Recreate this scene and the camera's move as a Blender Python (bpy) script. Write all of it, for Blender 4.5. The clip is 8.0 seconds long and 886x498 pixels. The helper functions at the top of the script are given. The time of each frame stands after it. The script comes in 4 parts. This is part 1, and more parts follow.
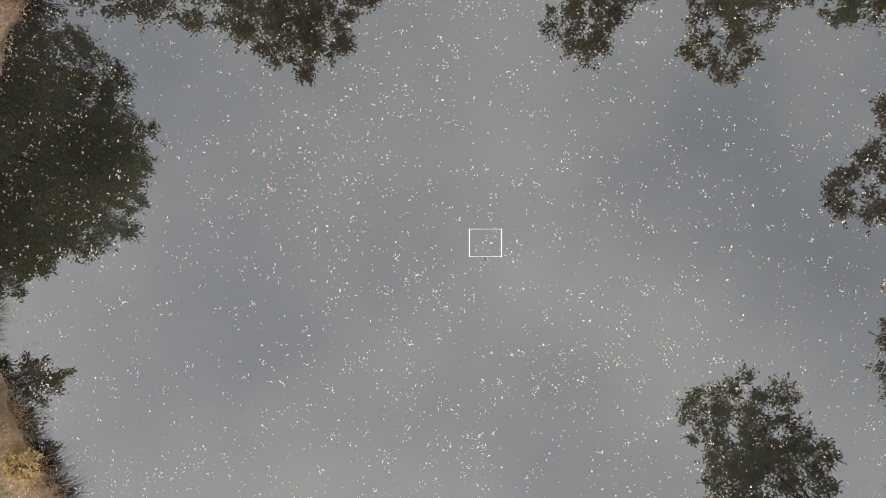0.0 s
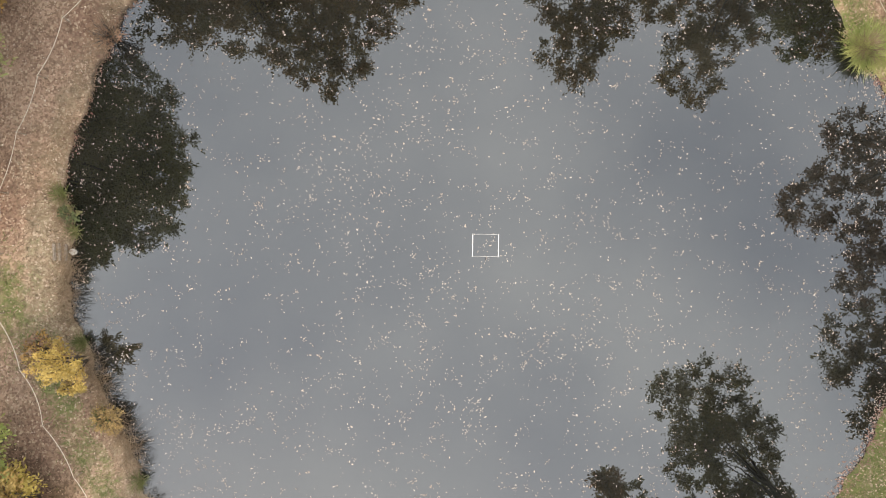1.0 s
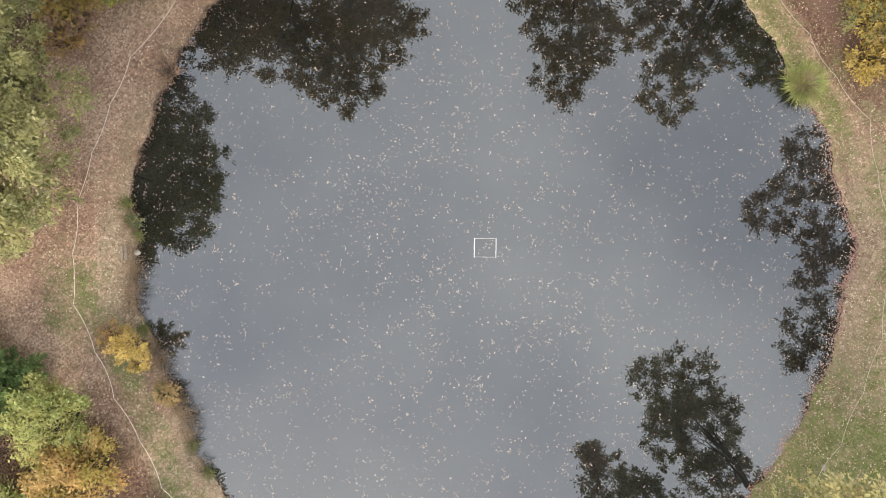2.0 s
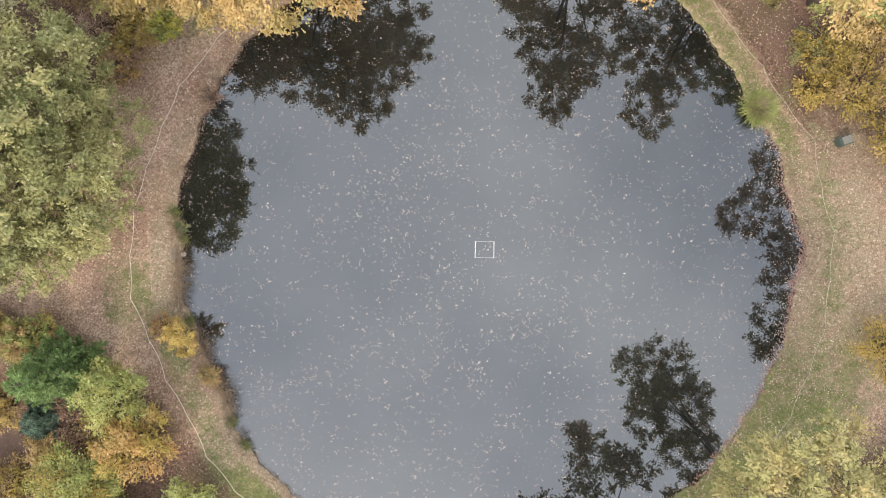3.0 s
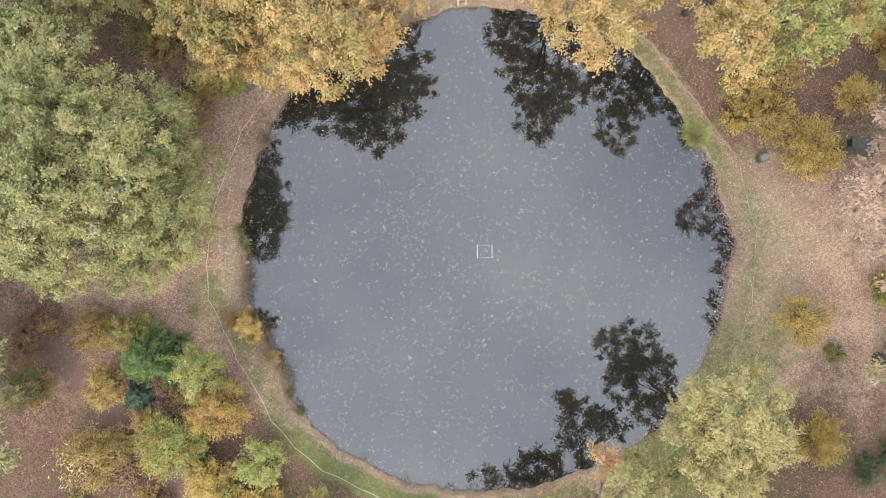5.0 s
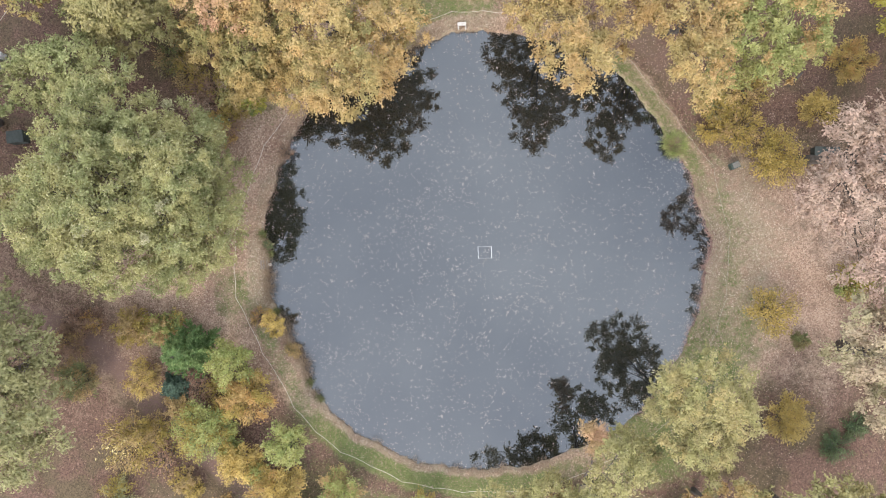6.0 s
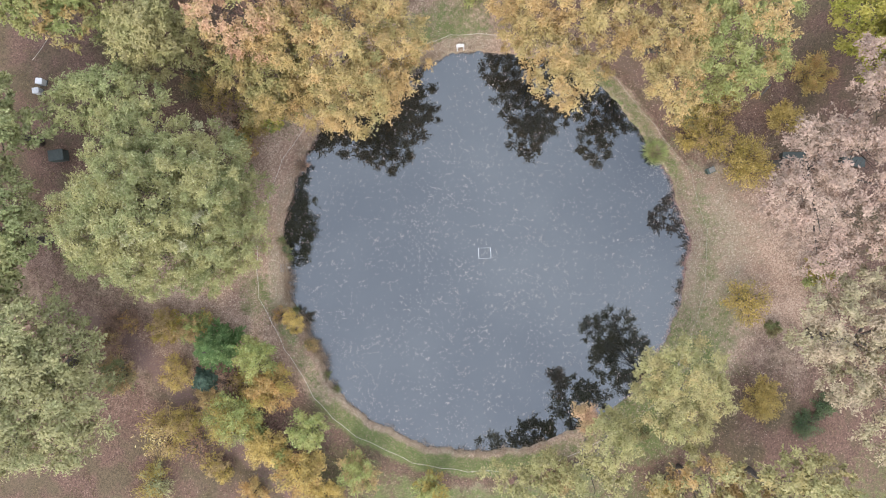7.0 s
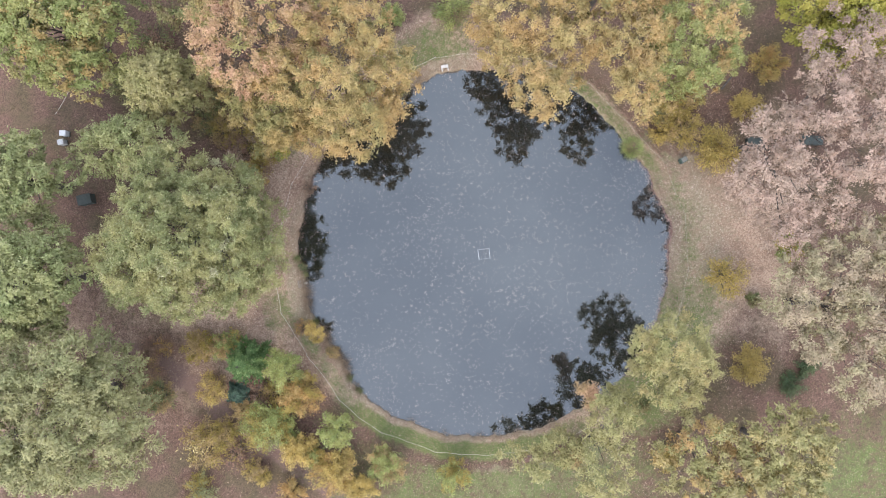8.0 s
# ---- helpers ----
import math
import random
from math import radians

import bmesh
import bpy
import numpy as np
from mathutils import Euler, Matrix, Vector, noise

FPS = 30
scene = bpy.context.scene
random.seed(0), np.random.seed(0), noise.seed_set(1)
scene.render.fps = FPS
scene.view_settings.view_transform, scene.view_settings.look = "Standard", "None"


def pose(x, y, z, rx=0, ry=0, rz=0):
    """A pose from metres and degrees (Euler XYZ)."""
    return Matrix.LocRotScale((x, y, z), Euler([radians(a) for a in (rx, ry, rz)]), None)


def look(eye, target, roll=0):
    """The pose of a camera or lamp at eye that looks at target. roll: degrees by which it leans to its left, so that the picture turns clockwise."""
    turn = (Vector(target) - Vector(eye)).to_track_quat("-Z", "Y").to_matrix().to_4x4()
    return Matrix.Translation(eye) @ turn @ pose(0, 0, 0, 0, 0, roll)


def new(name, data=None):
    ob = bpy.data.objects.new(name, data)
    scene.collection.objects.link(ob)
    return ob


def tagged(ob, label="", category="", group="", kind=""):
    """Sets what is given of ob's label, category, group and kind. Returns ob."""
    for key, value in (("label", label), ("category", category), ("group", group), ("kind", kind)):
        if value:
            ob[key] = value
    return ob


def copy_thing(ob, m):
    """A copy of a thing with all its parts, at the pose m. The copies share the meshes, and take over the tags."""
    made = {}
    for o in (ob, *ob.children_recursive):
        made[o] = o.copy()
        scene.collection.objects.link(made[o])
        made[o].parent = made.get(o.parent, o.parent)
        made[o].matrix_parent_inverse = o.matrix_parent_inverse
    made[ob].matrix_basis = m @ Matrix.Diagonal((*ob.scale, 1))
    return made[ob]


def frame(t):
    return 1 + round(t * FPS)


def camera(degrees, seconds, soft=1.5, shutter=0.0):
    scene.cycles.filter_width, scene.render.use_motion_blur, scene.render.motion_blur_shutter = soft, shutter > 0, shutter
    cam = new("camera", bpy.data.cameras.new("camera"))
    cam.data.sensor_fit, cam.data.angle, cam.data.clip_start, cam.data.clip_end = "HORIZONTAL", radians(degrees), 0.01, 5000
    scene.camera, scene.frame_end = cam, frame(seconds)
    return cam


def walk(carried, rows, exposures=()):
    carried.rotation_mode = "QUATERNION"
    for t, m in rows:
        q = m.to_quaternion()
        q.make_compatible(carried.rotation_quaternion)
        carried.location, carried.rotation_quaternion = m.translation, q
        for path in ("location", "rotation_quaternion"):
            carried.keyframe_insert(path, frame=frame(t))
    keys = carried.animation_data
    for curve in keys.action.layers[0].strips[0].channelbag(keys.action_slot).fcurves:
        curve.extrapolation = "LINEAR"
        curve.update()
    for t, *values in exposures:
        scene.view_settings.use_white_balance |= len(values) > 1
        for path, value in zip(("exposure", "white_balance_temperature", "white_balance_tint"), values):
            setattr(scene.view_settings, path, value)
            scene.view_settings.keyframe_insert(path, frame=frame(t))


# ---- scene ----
cam = camera(70.0, 8.0, 1.0)
# seconds, eye in metres over the water, tilt about x and y, turn
PATH = [
    (0, -0.556, -0.262, 19.885, 0.235, 2.235, 0.000),
    (0.5, -0.728, -0.187, 22.220, 0.048, 1.992, 0.762),
    (1, -0.891, -0.091, 24.615, -0.118, 1.770, 0.897),
    (1.5, -1.041, -0.023, 26.979, -0.213, 1.599, 0.996),
    (3, -1.331, 0.136, 33.947, -0.182, 1.517, 0.923),
    (3.5, -1.413, 0.137, 36.275, -0.114, 1.488, 0.458),
    (4, -1.515, 0.187, 38.550, -0.058, 1.475, -0.007),
    (4.5, -1.642, 0.193, 40.812, -0.011, 1.433, -0.444),
    (6, -2.002, 0.356, 47.681, -0.047, 1.369, -1.430),
    (6.5, -2.065, 0.434, 49.965, -0.057, 1.388, -1.726),
    (7, -2.143, 0.479, 52.328, -0.034, 1.407, -2.393),
    (7.5, -2.213, 0.535, 54.644, 0.073, 1.371, -4.644),
    (8, -2.270, 0.578, 56.944, 0.181, 1.366, -7.496),
]
EXPOSURES = [(0.0, 1.23, 7450, 13), (3.0, 1.26, 6930, 14), (4.5, 1.245, 6780, 14.5), (8.0, 1.11, 6020, 14)]
walk(cam, [(t, pose(x, y, z, a, b, c)) for t, x, y, z, a, b, c in PATH], EXPOSURES)

# ---------------------------------------------------------------- sky and light
world = bpy.data.worlds.new("overcast_sky")
scene.world = world
world.use_nodes = True
wn, wl = world.node_tree.nodes, world.node_tree.links
wn.clear()
SUN_ELEVATION, SUN_TURN = 44.0, 200.0
sky = wn.new("ShaderNodeTexSky")
sky.sky_type = 'NISHITA'
sky.sun_disc = False
sky.sun_elevation, sky.sun_rotation = radians(SUN_ELEVATION), radians(SUN_TURN)
sky.air_density, sky.dust_density = 1.0, 2.0
coords = wn.new("ShaderNodeTexCoord")
cloud_a = wn.new("ShaderNodeTexNoise")
cloud_a.inputs["Scale"].default_value, cloud_a.inputs["Detail"].default_value = 1.7, 3.0
cloud_a.inputs["Roughness"].default_value = 0.45
drift = wn.new("ShaderNodeMapping")
drift.inputs["Location"].default_value = (4.23, 1.66, 0.7)
wl.new(coords.outputs["Generated"], drift.inputs["Vector"])
wl.new(drift.outputs["Vector"], cloud_a.inputs["Vector"])
cover = wn.new("ShaderNodeMapRange")
cover.inputs["From Min"].default_value, cover.inputs["From Max"].default_value = 0.34, 0.62
cover.inputs["To Min"].default_value, cover.inputs["To Max"].default_value = 0.46, 0.95
wl.new(cloud_a.outputs["Fac"], cover.inputs["Value"])
blue = wn.new("ShaderNodeVectorMath")
blue.operation = 'SCALE'
blue.inputs["Scale"].default_value = 1.35
wl.new(sky.outputs["Color"], blue.inputs[0])
veil = wn.new("ShaderNodeMix")
veil.data_type = 'RGBA'
veil.inputs["B"].default_value = (8.5, 8.9, 9.5, 1)
wl.new(cover.outputs["Result"], veil.inputs["Factor"])
wl.new(blue.outputs["Vector"], veil.inputs["A"])
backing = wn.new("ShaderNodeBackground")
backing.inputs["Strength"].default_value = 0.15
wl.new(veil.outputs["Result"], backing.inputs["Color"])
world_out = wn.new("ShaderNodeOutputWorld")
wl.new(backing.outputs["Background"], world_out.inputs["Surface"])

sun = new("sun", bpy.data.lights.new("sun", 'SUN'))
sun.data.energy, sun.data.angle, sun.data.color = 1.2, radians(18), (1.0, 0.88, 0.74)
az = radians(SUN_TURN)
sun_from = Vector((math.sin(az) * math.cos(radians(SUN_ELEVATION)), math.cos(az) * math.cos(radians(SUN_ELEVATION)), math.sin(radians(SUN_ELEVATION))))
sun.matrix_world = look(sun_from * 120, (0, 0, 0))

# ---------------------------------------------------------------- materials


def material(name):
    m = bpy.data.materials.new(name)
    m.use_nodes = True
    nodes, links = m.node_tree.nodes, m.node_tree.links
    return m, nodes, links, nodes["Principled BSDF"]


def noise_node(nodes, links, scale, detail=4.0, shift=0.0, rough=0.55):
    tc = nodes.new("ShaderNodeTexCoord")
    mp = nodes.new("ShaderNodeMapping")
    mp.inputs["Location"].default_value = (shift, shift * 1.7, shift * 0.6)
    n = nodes.new("ShaderNodeTexNoise")
    n.inputs["Scale"].default_value, n.inputs["Detail"].default_value = scale, detail
    n.inputs["Roughness"].default_value = rough
    links.new(tc.outputs["Object"], mp.inputs["Vector"])
    links.new(mp.outputs["Vector"], n.inputs["Vector"])
    return n.outputs["Fac"]


def ramp(nodes, links, fac, low, high, a=0.0, b=1.0):
    r = nodes.new("ShaderNodeMapRange")
    r.interpolation_type = 'SMOOTHSTEP'
    r.inputs["From Min"].default_value, r.inputs["From Max"].default_value = low, high
    r.inputs["To Min"].default_value, r.inputs["To Max"].default_value = a, b
    links.new(fac, r.inputs["Value"])
    return r.outputs["Result"]


def blend(nodes, links, fac, a, b, mode='MIX'):
    mx = nodes.new("ShaderNodeMix")
    mx.data_type, mx.blend_type = 'RGBA', mode
    for value, slot in ((fac, "Factor"), (a, "A"), (b, "B")):
        if isinstance(value, (int, float)):
            mx.inputs[slot].default_value = value
        elif isinstance(value, tuple):
            mx.inputs[slot].default_value = (*value, 1)
        else:
            links.new(value, mx.inputs[slot])
    return mx.outputs["Result"]


def calc(nodes, links, op, a, b):
    n = nodes.new("ShaderNodeMath")
    n.operation = op
    for k, value in enumerate((a, b)):
        if isinstance(value, (int, float)):
            n.inputs[k].default_value = value
        else:
            links.new(value, n.inputs[k])
    return n.outputs[0]


def bump(nodes, links, bsdf, height, distance, strength=0.6):
    b = nodes.new("ShaderNodeBump")
    b.inputs["Strength"].default_value, b.inputs["Distance"].default_value = strength, distance
    links.new(height, b.inputs["Height"])
    links.new(b.outputs["Normal"], bsdf.inputs["Normal"])


def leaf_material(name, main, second, light, shift=0.0, patch=0.45, translucent=0.24, bias=0.5):
    """Foliage: two leaf colours in patches, single leaves paler or darker."""
    m, nodes, links, bsdf = material(name)
    big = ramp(nodes, links, noise_node(nodes, links, patch, 3.0, shift), bias - 0.1, bias + 0.1)
    geo = nodes.new("ShaderNodeNewGeometry")
    rand = geo.outputs["Random Per Island"]
    mid = calc(nodes, links, 'ADD', calc(nodes, links, 'MULTIPLY', big, 0.75), calc(nodes, links, 'MULTIPLY', rand, 0.25))
    col = blend(nodes, links, mid, main, second)
    col = blend(nodes, links, ramp(nodes, links, rand, 0.74, 1.0, 0.0, 0.5), col, light)
    dull = ramp(nodes, links, noise_node(nodes, links, 2.1, 2.0, shift + 5), 0.3, 0.7, 0.68, 1.12)
    grey = nodes.new("ShaderNodeCombineColor")
    for k in range(3):
        links.new(dull, grey.inputs[k])
    col = blend(nodes, links, 1.0, col, grey.outputs[0], 'MULTIPLY')
    links.new(col, bsdf.inputs["Base Color"])
    bsdf.inputs["Roughness"].default_value = 0.62
    bsdf.inputs["Specular IOR Level"].default_value = 0.24
    tr = nodes.new("ShaderNodeBsdfTranslucent")
    links.new(col, tr.inputs["Color"])
    mix = nodes.new("ShaderNodeMixShader")
    mix.inputs["Fac"].default_value = translucent
    links.new(bsdf.outputs["BSDF"], mix.inputs[1])
    links.new(tr.outputs["BSDF"], mix.inputs[2])
    links.new(mix.outputs["Shader"], nodes["Material Output"].inputs["Surface"])
    return m


def plain_material(name, a, b, scale=6.0, rough=0.75, relief=0.004, metal=0.0):
    m, nodes, links, bsdf = material(name)
    n1 = noise_node(nodes, links, scale, 6.0)
    n2 = noise_node(nodes, links, scale * 7.3, 3.0, 3.0)
    fac = calc(nodes, links, 'ADD', calc(nodes, links, 'MULTIPLY', n1, 0.65), calc(nodes, links, 'MULTIPLY', n2, 0.35))
    links.new(blend(nodes, links, ramp(nodes, links, fac, 0.32, 0.68), a, b), bsdf.inputs["Base Color"])
    bsdf.inputs["Roughness"].default_value, bsdf.inputs["Metallic"].default_value = rough, metal
    bump(nodes, links, bsdf, n2, relief)
    return m


# water: dark and murky, with a still mirror on top
WATER, nodes, links, bsdf = material("pond_water")
murk = noise_node(nodes, links, 0.22, 4.0)
links.new(blend(nodes, links, ramp(nodes, links, murk, 0.35, 0.65), (0.007, 0.0075, 0.0065), (0.014, 0.0145, 0.0125)), bsdf.inputs["Base Color"])
bsdf.inputs["Roughness"].default_value = 0.5
bsdf.inputs["Specular IOR Level"].default_value = 0.0
mirror = nodes.new("ShaderNodeBsdfGlossy")
mirror.inputs["Roughness"].default_value = 0.006
mirror.inputs["Color"].default_value = (0.905, 0.968, 1.0, 1)
ripple = nodes.new("ShaderNodeBump")
ripple.inputs["Strength"].default_value, ripple.inputs["Distance"].default_value = 0.08, 0.004
links.new(noise_node(nodes, links, 3.0, 3.0, 2.0), ripple.inputs["Height"])
links.new(ripple.outputs["Normal"], mirror.inputs["Normal"])
surface = nodes.new("ShaderNodeMixShader")
surface.inputs["Fac"].default_value = 0.101
links.new(bsdf.outputs["BSDF"], surface.inputs[1])
links.new(mirror.outputs["BSDF"], surface.inputs[2])
links.new(surface.outputs["Shader"], nodes["Material Output"].inputs["Surface"])

# ground: leaf litter, green and dry grass, bare mud at the water's edge
GROUND, nodes, links, bsdf = material("woodland_ground")


def cover_of(name):
    a = nodes.new("ShaderNodeAttribute")
    a.attribute_name = name
    return a.outputs["Fac"]


def ragged(name, strength=0.55):
    """A kind of ground cover with a broken, patchy border."""
    n = calc(nodes, links, 'SUBTRACT', calc(nodes, links, 'ADD', calc(nodes, links, 'MULTIPLY', patchy, 0.5), calc(nodes, links, 'MULTIPLY', mottle, 0.5)), 0.5)
    s = calc(nodes, links, 'ADD', cover_of(name), calc(nodes, links, 'MULTIPLY', n, strength * 4.0))
    return ramp(nodes, links, s, 0.18, 0.82)


patchy = noise_node(nodes, links, 0.75, 7.0, 0.0, 0.65)
mottle = noise_node(nodes, links, 2.6, 6.0, 6.0, 0.7)
fine = noise_node(nodes, links, 9.0, 5.0, 4.0, 0.7)
tiny = noise_node(nodes, links, 31.0, 3.0, 7.0, 0.7)
wide = noise_node(nodes, links, 0.16, 3.0, 9.0)
cells = nodes.new("ShaderNodeTexVoronoi")
cells.inputs["Scale"].default_value = 13.0
tc = nodes.new("ShaderNodeTexCoord")
warp = nodes.new("ShaderNodeMapping")
warp.inputs["Scale"].default_value = (1.0, 1.0, 0.2)
links.new(tc.outputs["Object"], warp.inputs["Vector"])
links.new(warp.outputs["Vector"], cells.inputs["Vector"])
each = nodes.new("ShaderNodeSeparateColor")
links.new(cells.outputs["Color"], each.inputs[0])
one, two = each.outputs[0], each.outputs[1]
litter = blend(nodes, links, ramp(nodes, links, one, 0.1, 0.75), (0.232, 0.160, 0.112), (0.405, 0.290, 0.208))
litter = blend(nodes, links, ramp(nodes, links, wide, 0.36, 0.64, 0.0, 0.75), litter, blend(nodes, links, one, (0.130, 0.077, 0.054), (0.230, 0.138, 0.096)))
litter = blend(nodes, links, ramp(nodes, links, two, 0.82, 0.98, 0.0, 0.8), litter, (0.47, 0.37, 0.265))
litter = blend(nodes, links, ramp(nodes, links, patchy, 0.50, 0.70, 0.0, 0.5), litter, (0.098, 0.066, 0.046))
# damp litter of the wood, with the trees' shade darkened into its colour
damp_shaded = blend(nodes, links, ramp(nodes, links, one, 0.15, 0.8), (0.082, 0.050, 0.036), (0.150, 0.091, 0.066))
damp_shaded = blend(nodes, links, ramp(nodes, links, two, 0.88, 0.99, 0.0, 0.7), damp_shaded, (0.250, 0.170, 0.122))
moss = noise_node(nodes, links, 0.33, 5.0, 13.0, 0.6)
damp_shaded = blend(nodes, links, ramp(nodes, links, moss, 0.42, 0.62, 0.0, 0.8), damp_shaded, blend(nodes, links, one, (0.062, 0.050, 0.027), (0.115, 0.091, 0.050)))
litter = blend(nodes, links, ragged("wood", 0.35), litter, damp_shaded)
grass = blend(nodes, links, ramp(nodes, links, fine, 0.3, 0.7), (0.074, 0.100, 0.030), (0.165, 0.180, 0.066))
grass = blend(nodes, links, ramp(nodes, links, two, 0.90, 0.98, 0.0, 0.6), grass, (0.32, 0.26, 0.18))
dry = blend(nodes, links, ramp(nodes, links, fine, 0.3, 0.7), (0.200, 0.165, 0.105), (0.350, 0.290, 0.200))
dry = blend(nodes, links, ramp(nodes, links, two, 0.82, 0.97, 0.0, 0.8), dry, (0.44, 0.36, 0.28))
mud = blend(nodes, links, fine, (0.040, 0.030, 0.022), (0.095, 0.072, 0.054))
bare = blend(nodes, links, fine, (0.120, 0.076, 0.062), (0.205, 0.135, 0.110))
bare = blend(nodes, links, ramp(nodes, links, one, 0.25, 0.9, 0.0, 0.75), bare, litter)
ground_colour = blend(nodes, links, ragged("bare", 0.2), litter, bare)
ground_colour = blend(nodes, links, ragged("dry"), ground_colour, dry)
ground_colour = blend(nodes, links, ragged("grass"), ground_colour, grass)
ground_colour = blend(nodes, links, ragged("mud", 0.25), ground_colour, mud)
links.new(ground_colour, bsdf.inputs["Base Color"])
bsdf.inputs["Roughness"].default_value = 0.9
bsdf.inputs["Specular IOR Level"].default_value = 0.2
bump(nodes, links, bsdf, calc(nodes, links, 'ADD', fine, calc(nodes, links, 'MULTIPLY', tiny, 0.6)), 0.05, 0.8)

BARK = plain_material("bark", (0.045, 0.037, 0.030), (0.115, 0.098, 0.080), 5.0, 0.9, 0.02)
OAK_GREEN = leaf_material("oak_leaves_green", (0.214, 0.234, 0.091), (0.325, 0.298, 0.118), (0.53, 0.50, 0.30), 1.0)
OAK_PALE = leaf_material("oak_leaves_pale", (0.37, 0.35, 0.20), (0.33, 0.32, 0.16), (0.54, 0.51, 0.35), 26.0)
OAK_GOLD = leaf_material("oak_leaves_gold", (0.440, 0.288, 0.116), (0.363, 0.297, 0.116), (0.572, 0.418, 0.220), 2.0)
OAK_ORANGE = leaf_material("oak_leaves_orange", (0.490, 0.296, 0.180), (0.407, 0.292, 0.132), (0.594, 0.407, 0.253), 3.0)
OAK_OCHRE = leaf_material("oak_leaves_ochre_green", (0.403, 0.286, 0.106), (0.246, 0.241, 0.090), (0.504, 0.381, 0.179), 4.0)
LIME_GREEN = leaf_material("leaves_yellow_green", (0.305, 0.292, 0.115), (0.36, 0.315, 0.135), (0.475, 0.435, 0.235), 5.0)
LIME_GOLD = leaf_material("leaves_pale_gold", (0.400, 0.325, 0.135), (0.350, 0.300, 0.120), (0.50, 0.43, 0.24), 31.0)
FRESH_GREEN = leaf_material("leaves_light_green", (0.225, 0.262, 0.082), (0.31, 0.305, 0.105), (0.47, 0.46, 0.22), 6.0)
PINK_BEIGE = leaf_material("leaves_faded_pink", (0.44, 0.312, 0.236), (0.39, 0.290, 0.210), (0.56, 0.44, 0.345), 7.0)
FADED = leaf_material("leaves_faded_beige_green", (0.385, 0.3, 0.2), (0.325, 0.295, 0.155), (0.52, 0.43, 0.29), 8.0)
GREY_GREEN = leaf_material("leaves_grey_green", (0.256, 0.262, 0.116), (0.338, 0.315, 0.141), (0.45, 0.42, 0.24), 9.0)
SAGE = leaf_material("leaves_sage_green", (0.248, 0.280, 0.112), (0.335, 0.335, 0.140), (0.50, 0.49, 0.27), 30.0)
FIR = leaf_material("needles_blue_green", (0.110, 0.190, 0.062), (0.185, 0.265, 0.088), (0.46, 0.54, 0.23), 10.0)
TEAL = leaf_material("needles_dark", (0.08, 0.135, 0.1), (0.105, 0.16, 0.11), (0.2, 0.27, 0.18), 11.0)
BRIGHT_GREEN = leaf_material("leaves_bright_yellow_green", (0.31, 0.315, 0.052), (0.40, 0.345, 0.07), (0.53, 0.48, 0.16), 25.0)
BUSH_GREEN = leaf_material("shrub_leaves_green", (0.215, 0.262, 0.078), (0.315, 0.305, 0.095), (0.5, 0.52, 0.23), 12.0, 0.9)
BUSH_ORANGE = leaf_material("shrub_leaves_orange", (0.405, 0.238, 0.08), (0.335, 0.245, 0.085), (0.54, 0.39, 0.17), 13.0, 0.9)
BUSH_OCHRE = leaf_material("shrub_leaves_ochre", (0.362, 0.248, 0.104), (0.305, 0.222, 0.096), (0.506, 0.363, 0.165), 14.0, 0.9)
BUSH_YELLOW = leaf_material("shrub_leaves_yellow", (0.46, 0.33, 0.092), (0.365, 0.275, 0.088), (0.6, 0.48, 0.18), 15.0, 0.9)
BUSH_GOLD = leaf_material("shrub_leaves_gold", (0.45, 0.305, 0.096), (0.50, 0.37, 0.11), (0.66, 0.53, 0.2), 27.0, 1.5)
BUSH_OLIVE = leaf_material("shrub_leaves_olive", (0.270, 0.215, 0.050), (0.340, 0.250, 0.065), (0.430, 0.340, 0.130), 16.0, 0.9)
BUSH_DARK = leaf_material("shrub_leaves_dark_green", (0.145, 0.17, 0.062), (0.235, 0.19, 0.085), (0.31, 0.3, 0.14), 17.0, 0.9)
BRAMBLE = leaf_material("bramble_leaves", (0.075, 0.118, 0.052), (0.115, 0.145, 0.062), (0.22, 0.27, 0.13), 24.0, 0.9)
BUSH_RED = leaf_material("shrub_leaves_red_brown", (0.27, 0.16, 0.11), (0.25, 0.165, 0.105), (0.4, 0.26, 0.18), 18.0, 0.9)
FLOATING = leaf_material("floating_leaf", (0.335, 0.270, 0.222), (0.375, 0.320, 0.265), (0.62, 0.56, 0.50), 19.0, 0.5, 0.05)
FALLEN = leaf_material("fallen_leaf", (0.31, 0.22, 0.15), (0.245, 0.165, 0.11), (0.54, 0.44, 0.33), 20.0, 0.5, 0.05)
BLADE = leaf_material("grass_blades_green", (0.215, 0.275, 0.082), (0.3, 0.31, 0.11), (0.48, 0.45, 0.23), 21.0, 1.5, 0.15)
STRAW = leaf_material("dry_stems", (0.170, 0.120, 0.078), (0.250, 0.185, 0.120), (0.420, 0.340, 0.240), 22.0, 1.5, 0.1)
TURF = leaf_material("bank_grass", (0.12, 0.15, 0.047), (0.19, 0.19, 0.078), (0.32, 0.28, 0.16), 23.0, 0.6, 0.12)
ROPE = plain_material("pale_rope", (0.442, 0.391, 0.306), (0.561, 0.510, 0.425), 14.0, 0.85)
OLD_ROPE = plain_material("weathered_rope", (0.33, 0.30, 0.22), (0.43, 0.40, 0.31), 14.0, 0.9)
POST = plain_material("weathered_post", (0.16, 0.12, 0.085), (0.30, 0.24, 0.18), 9.0, 0.85)
PIPE = plain_material("white_pipe", (0.53, 0.53, 0.515), (0.60, 0.60, 0.59), 5.0, 0.35, 0.001)
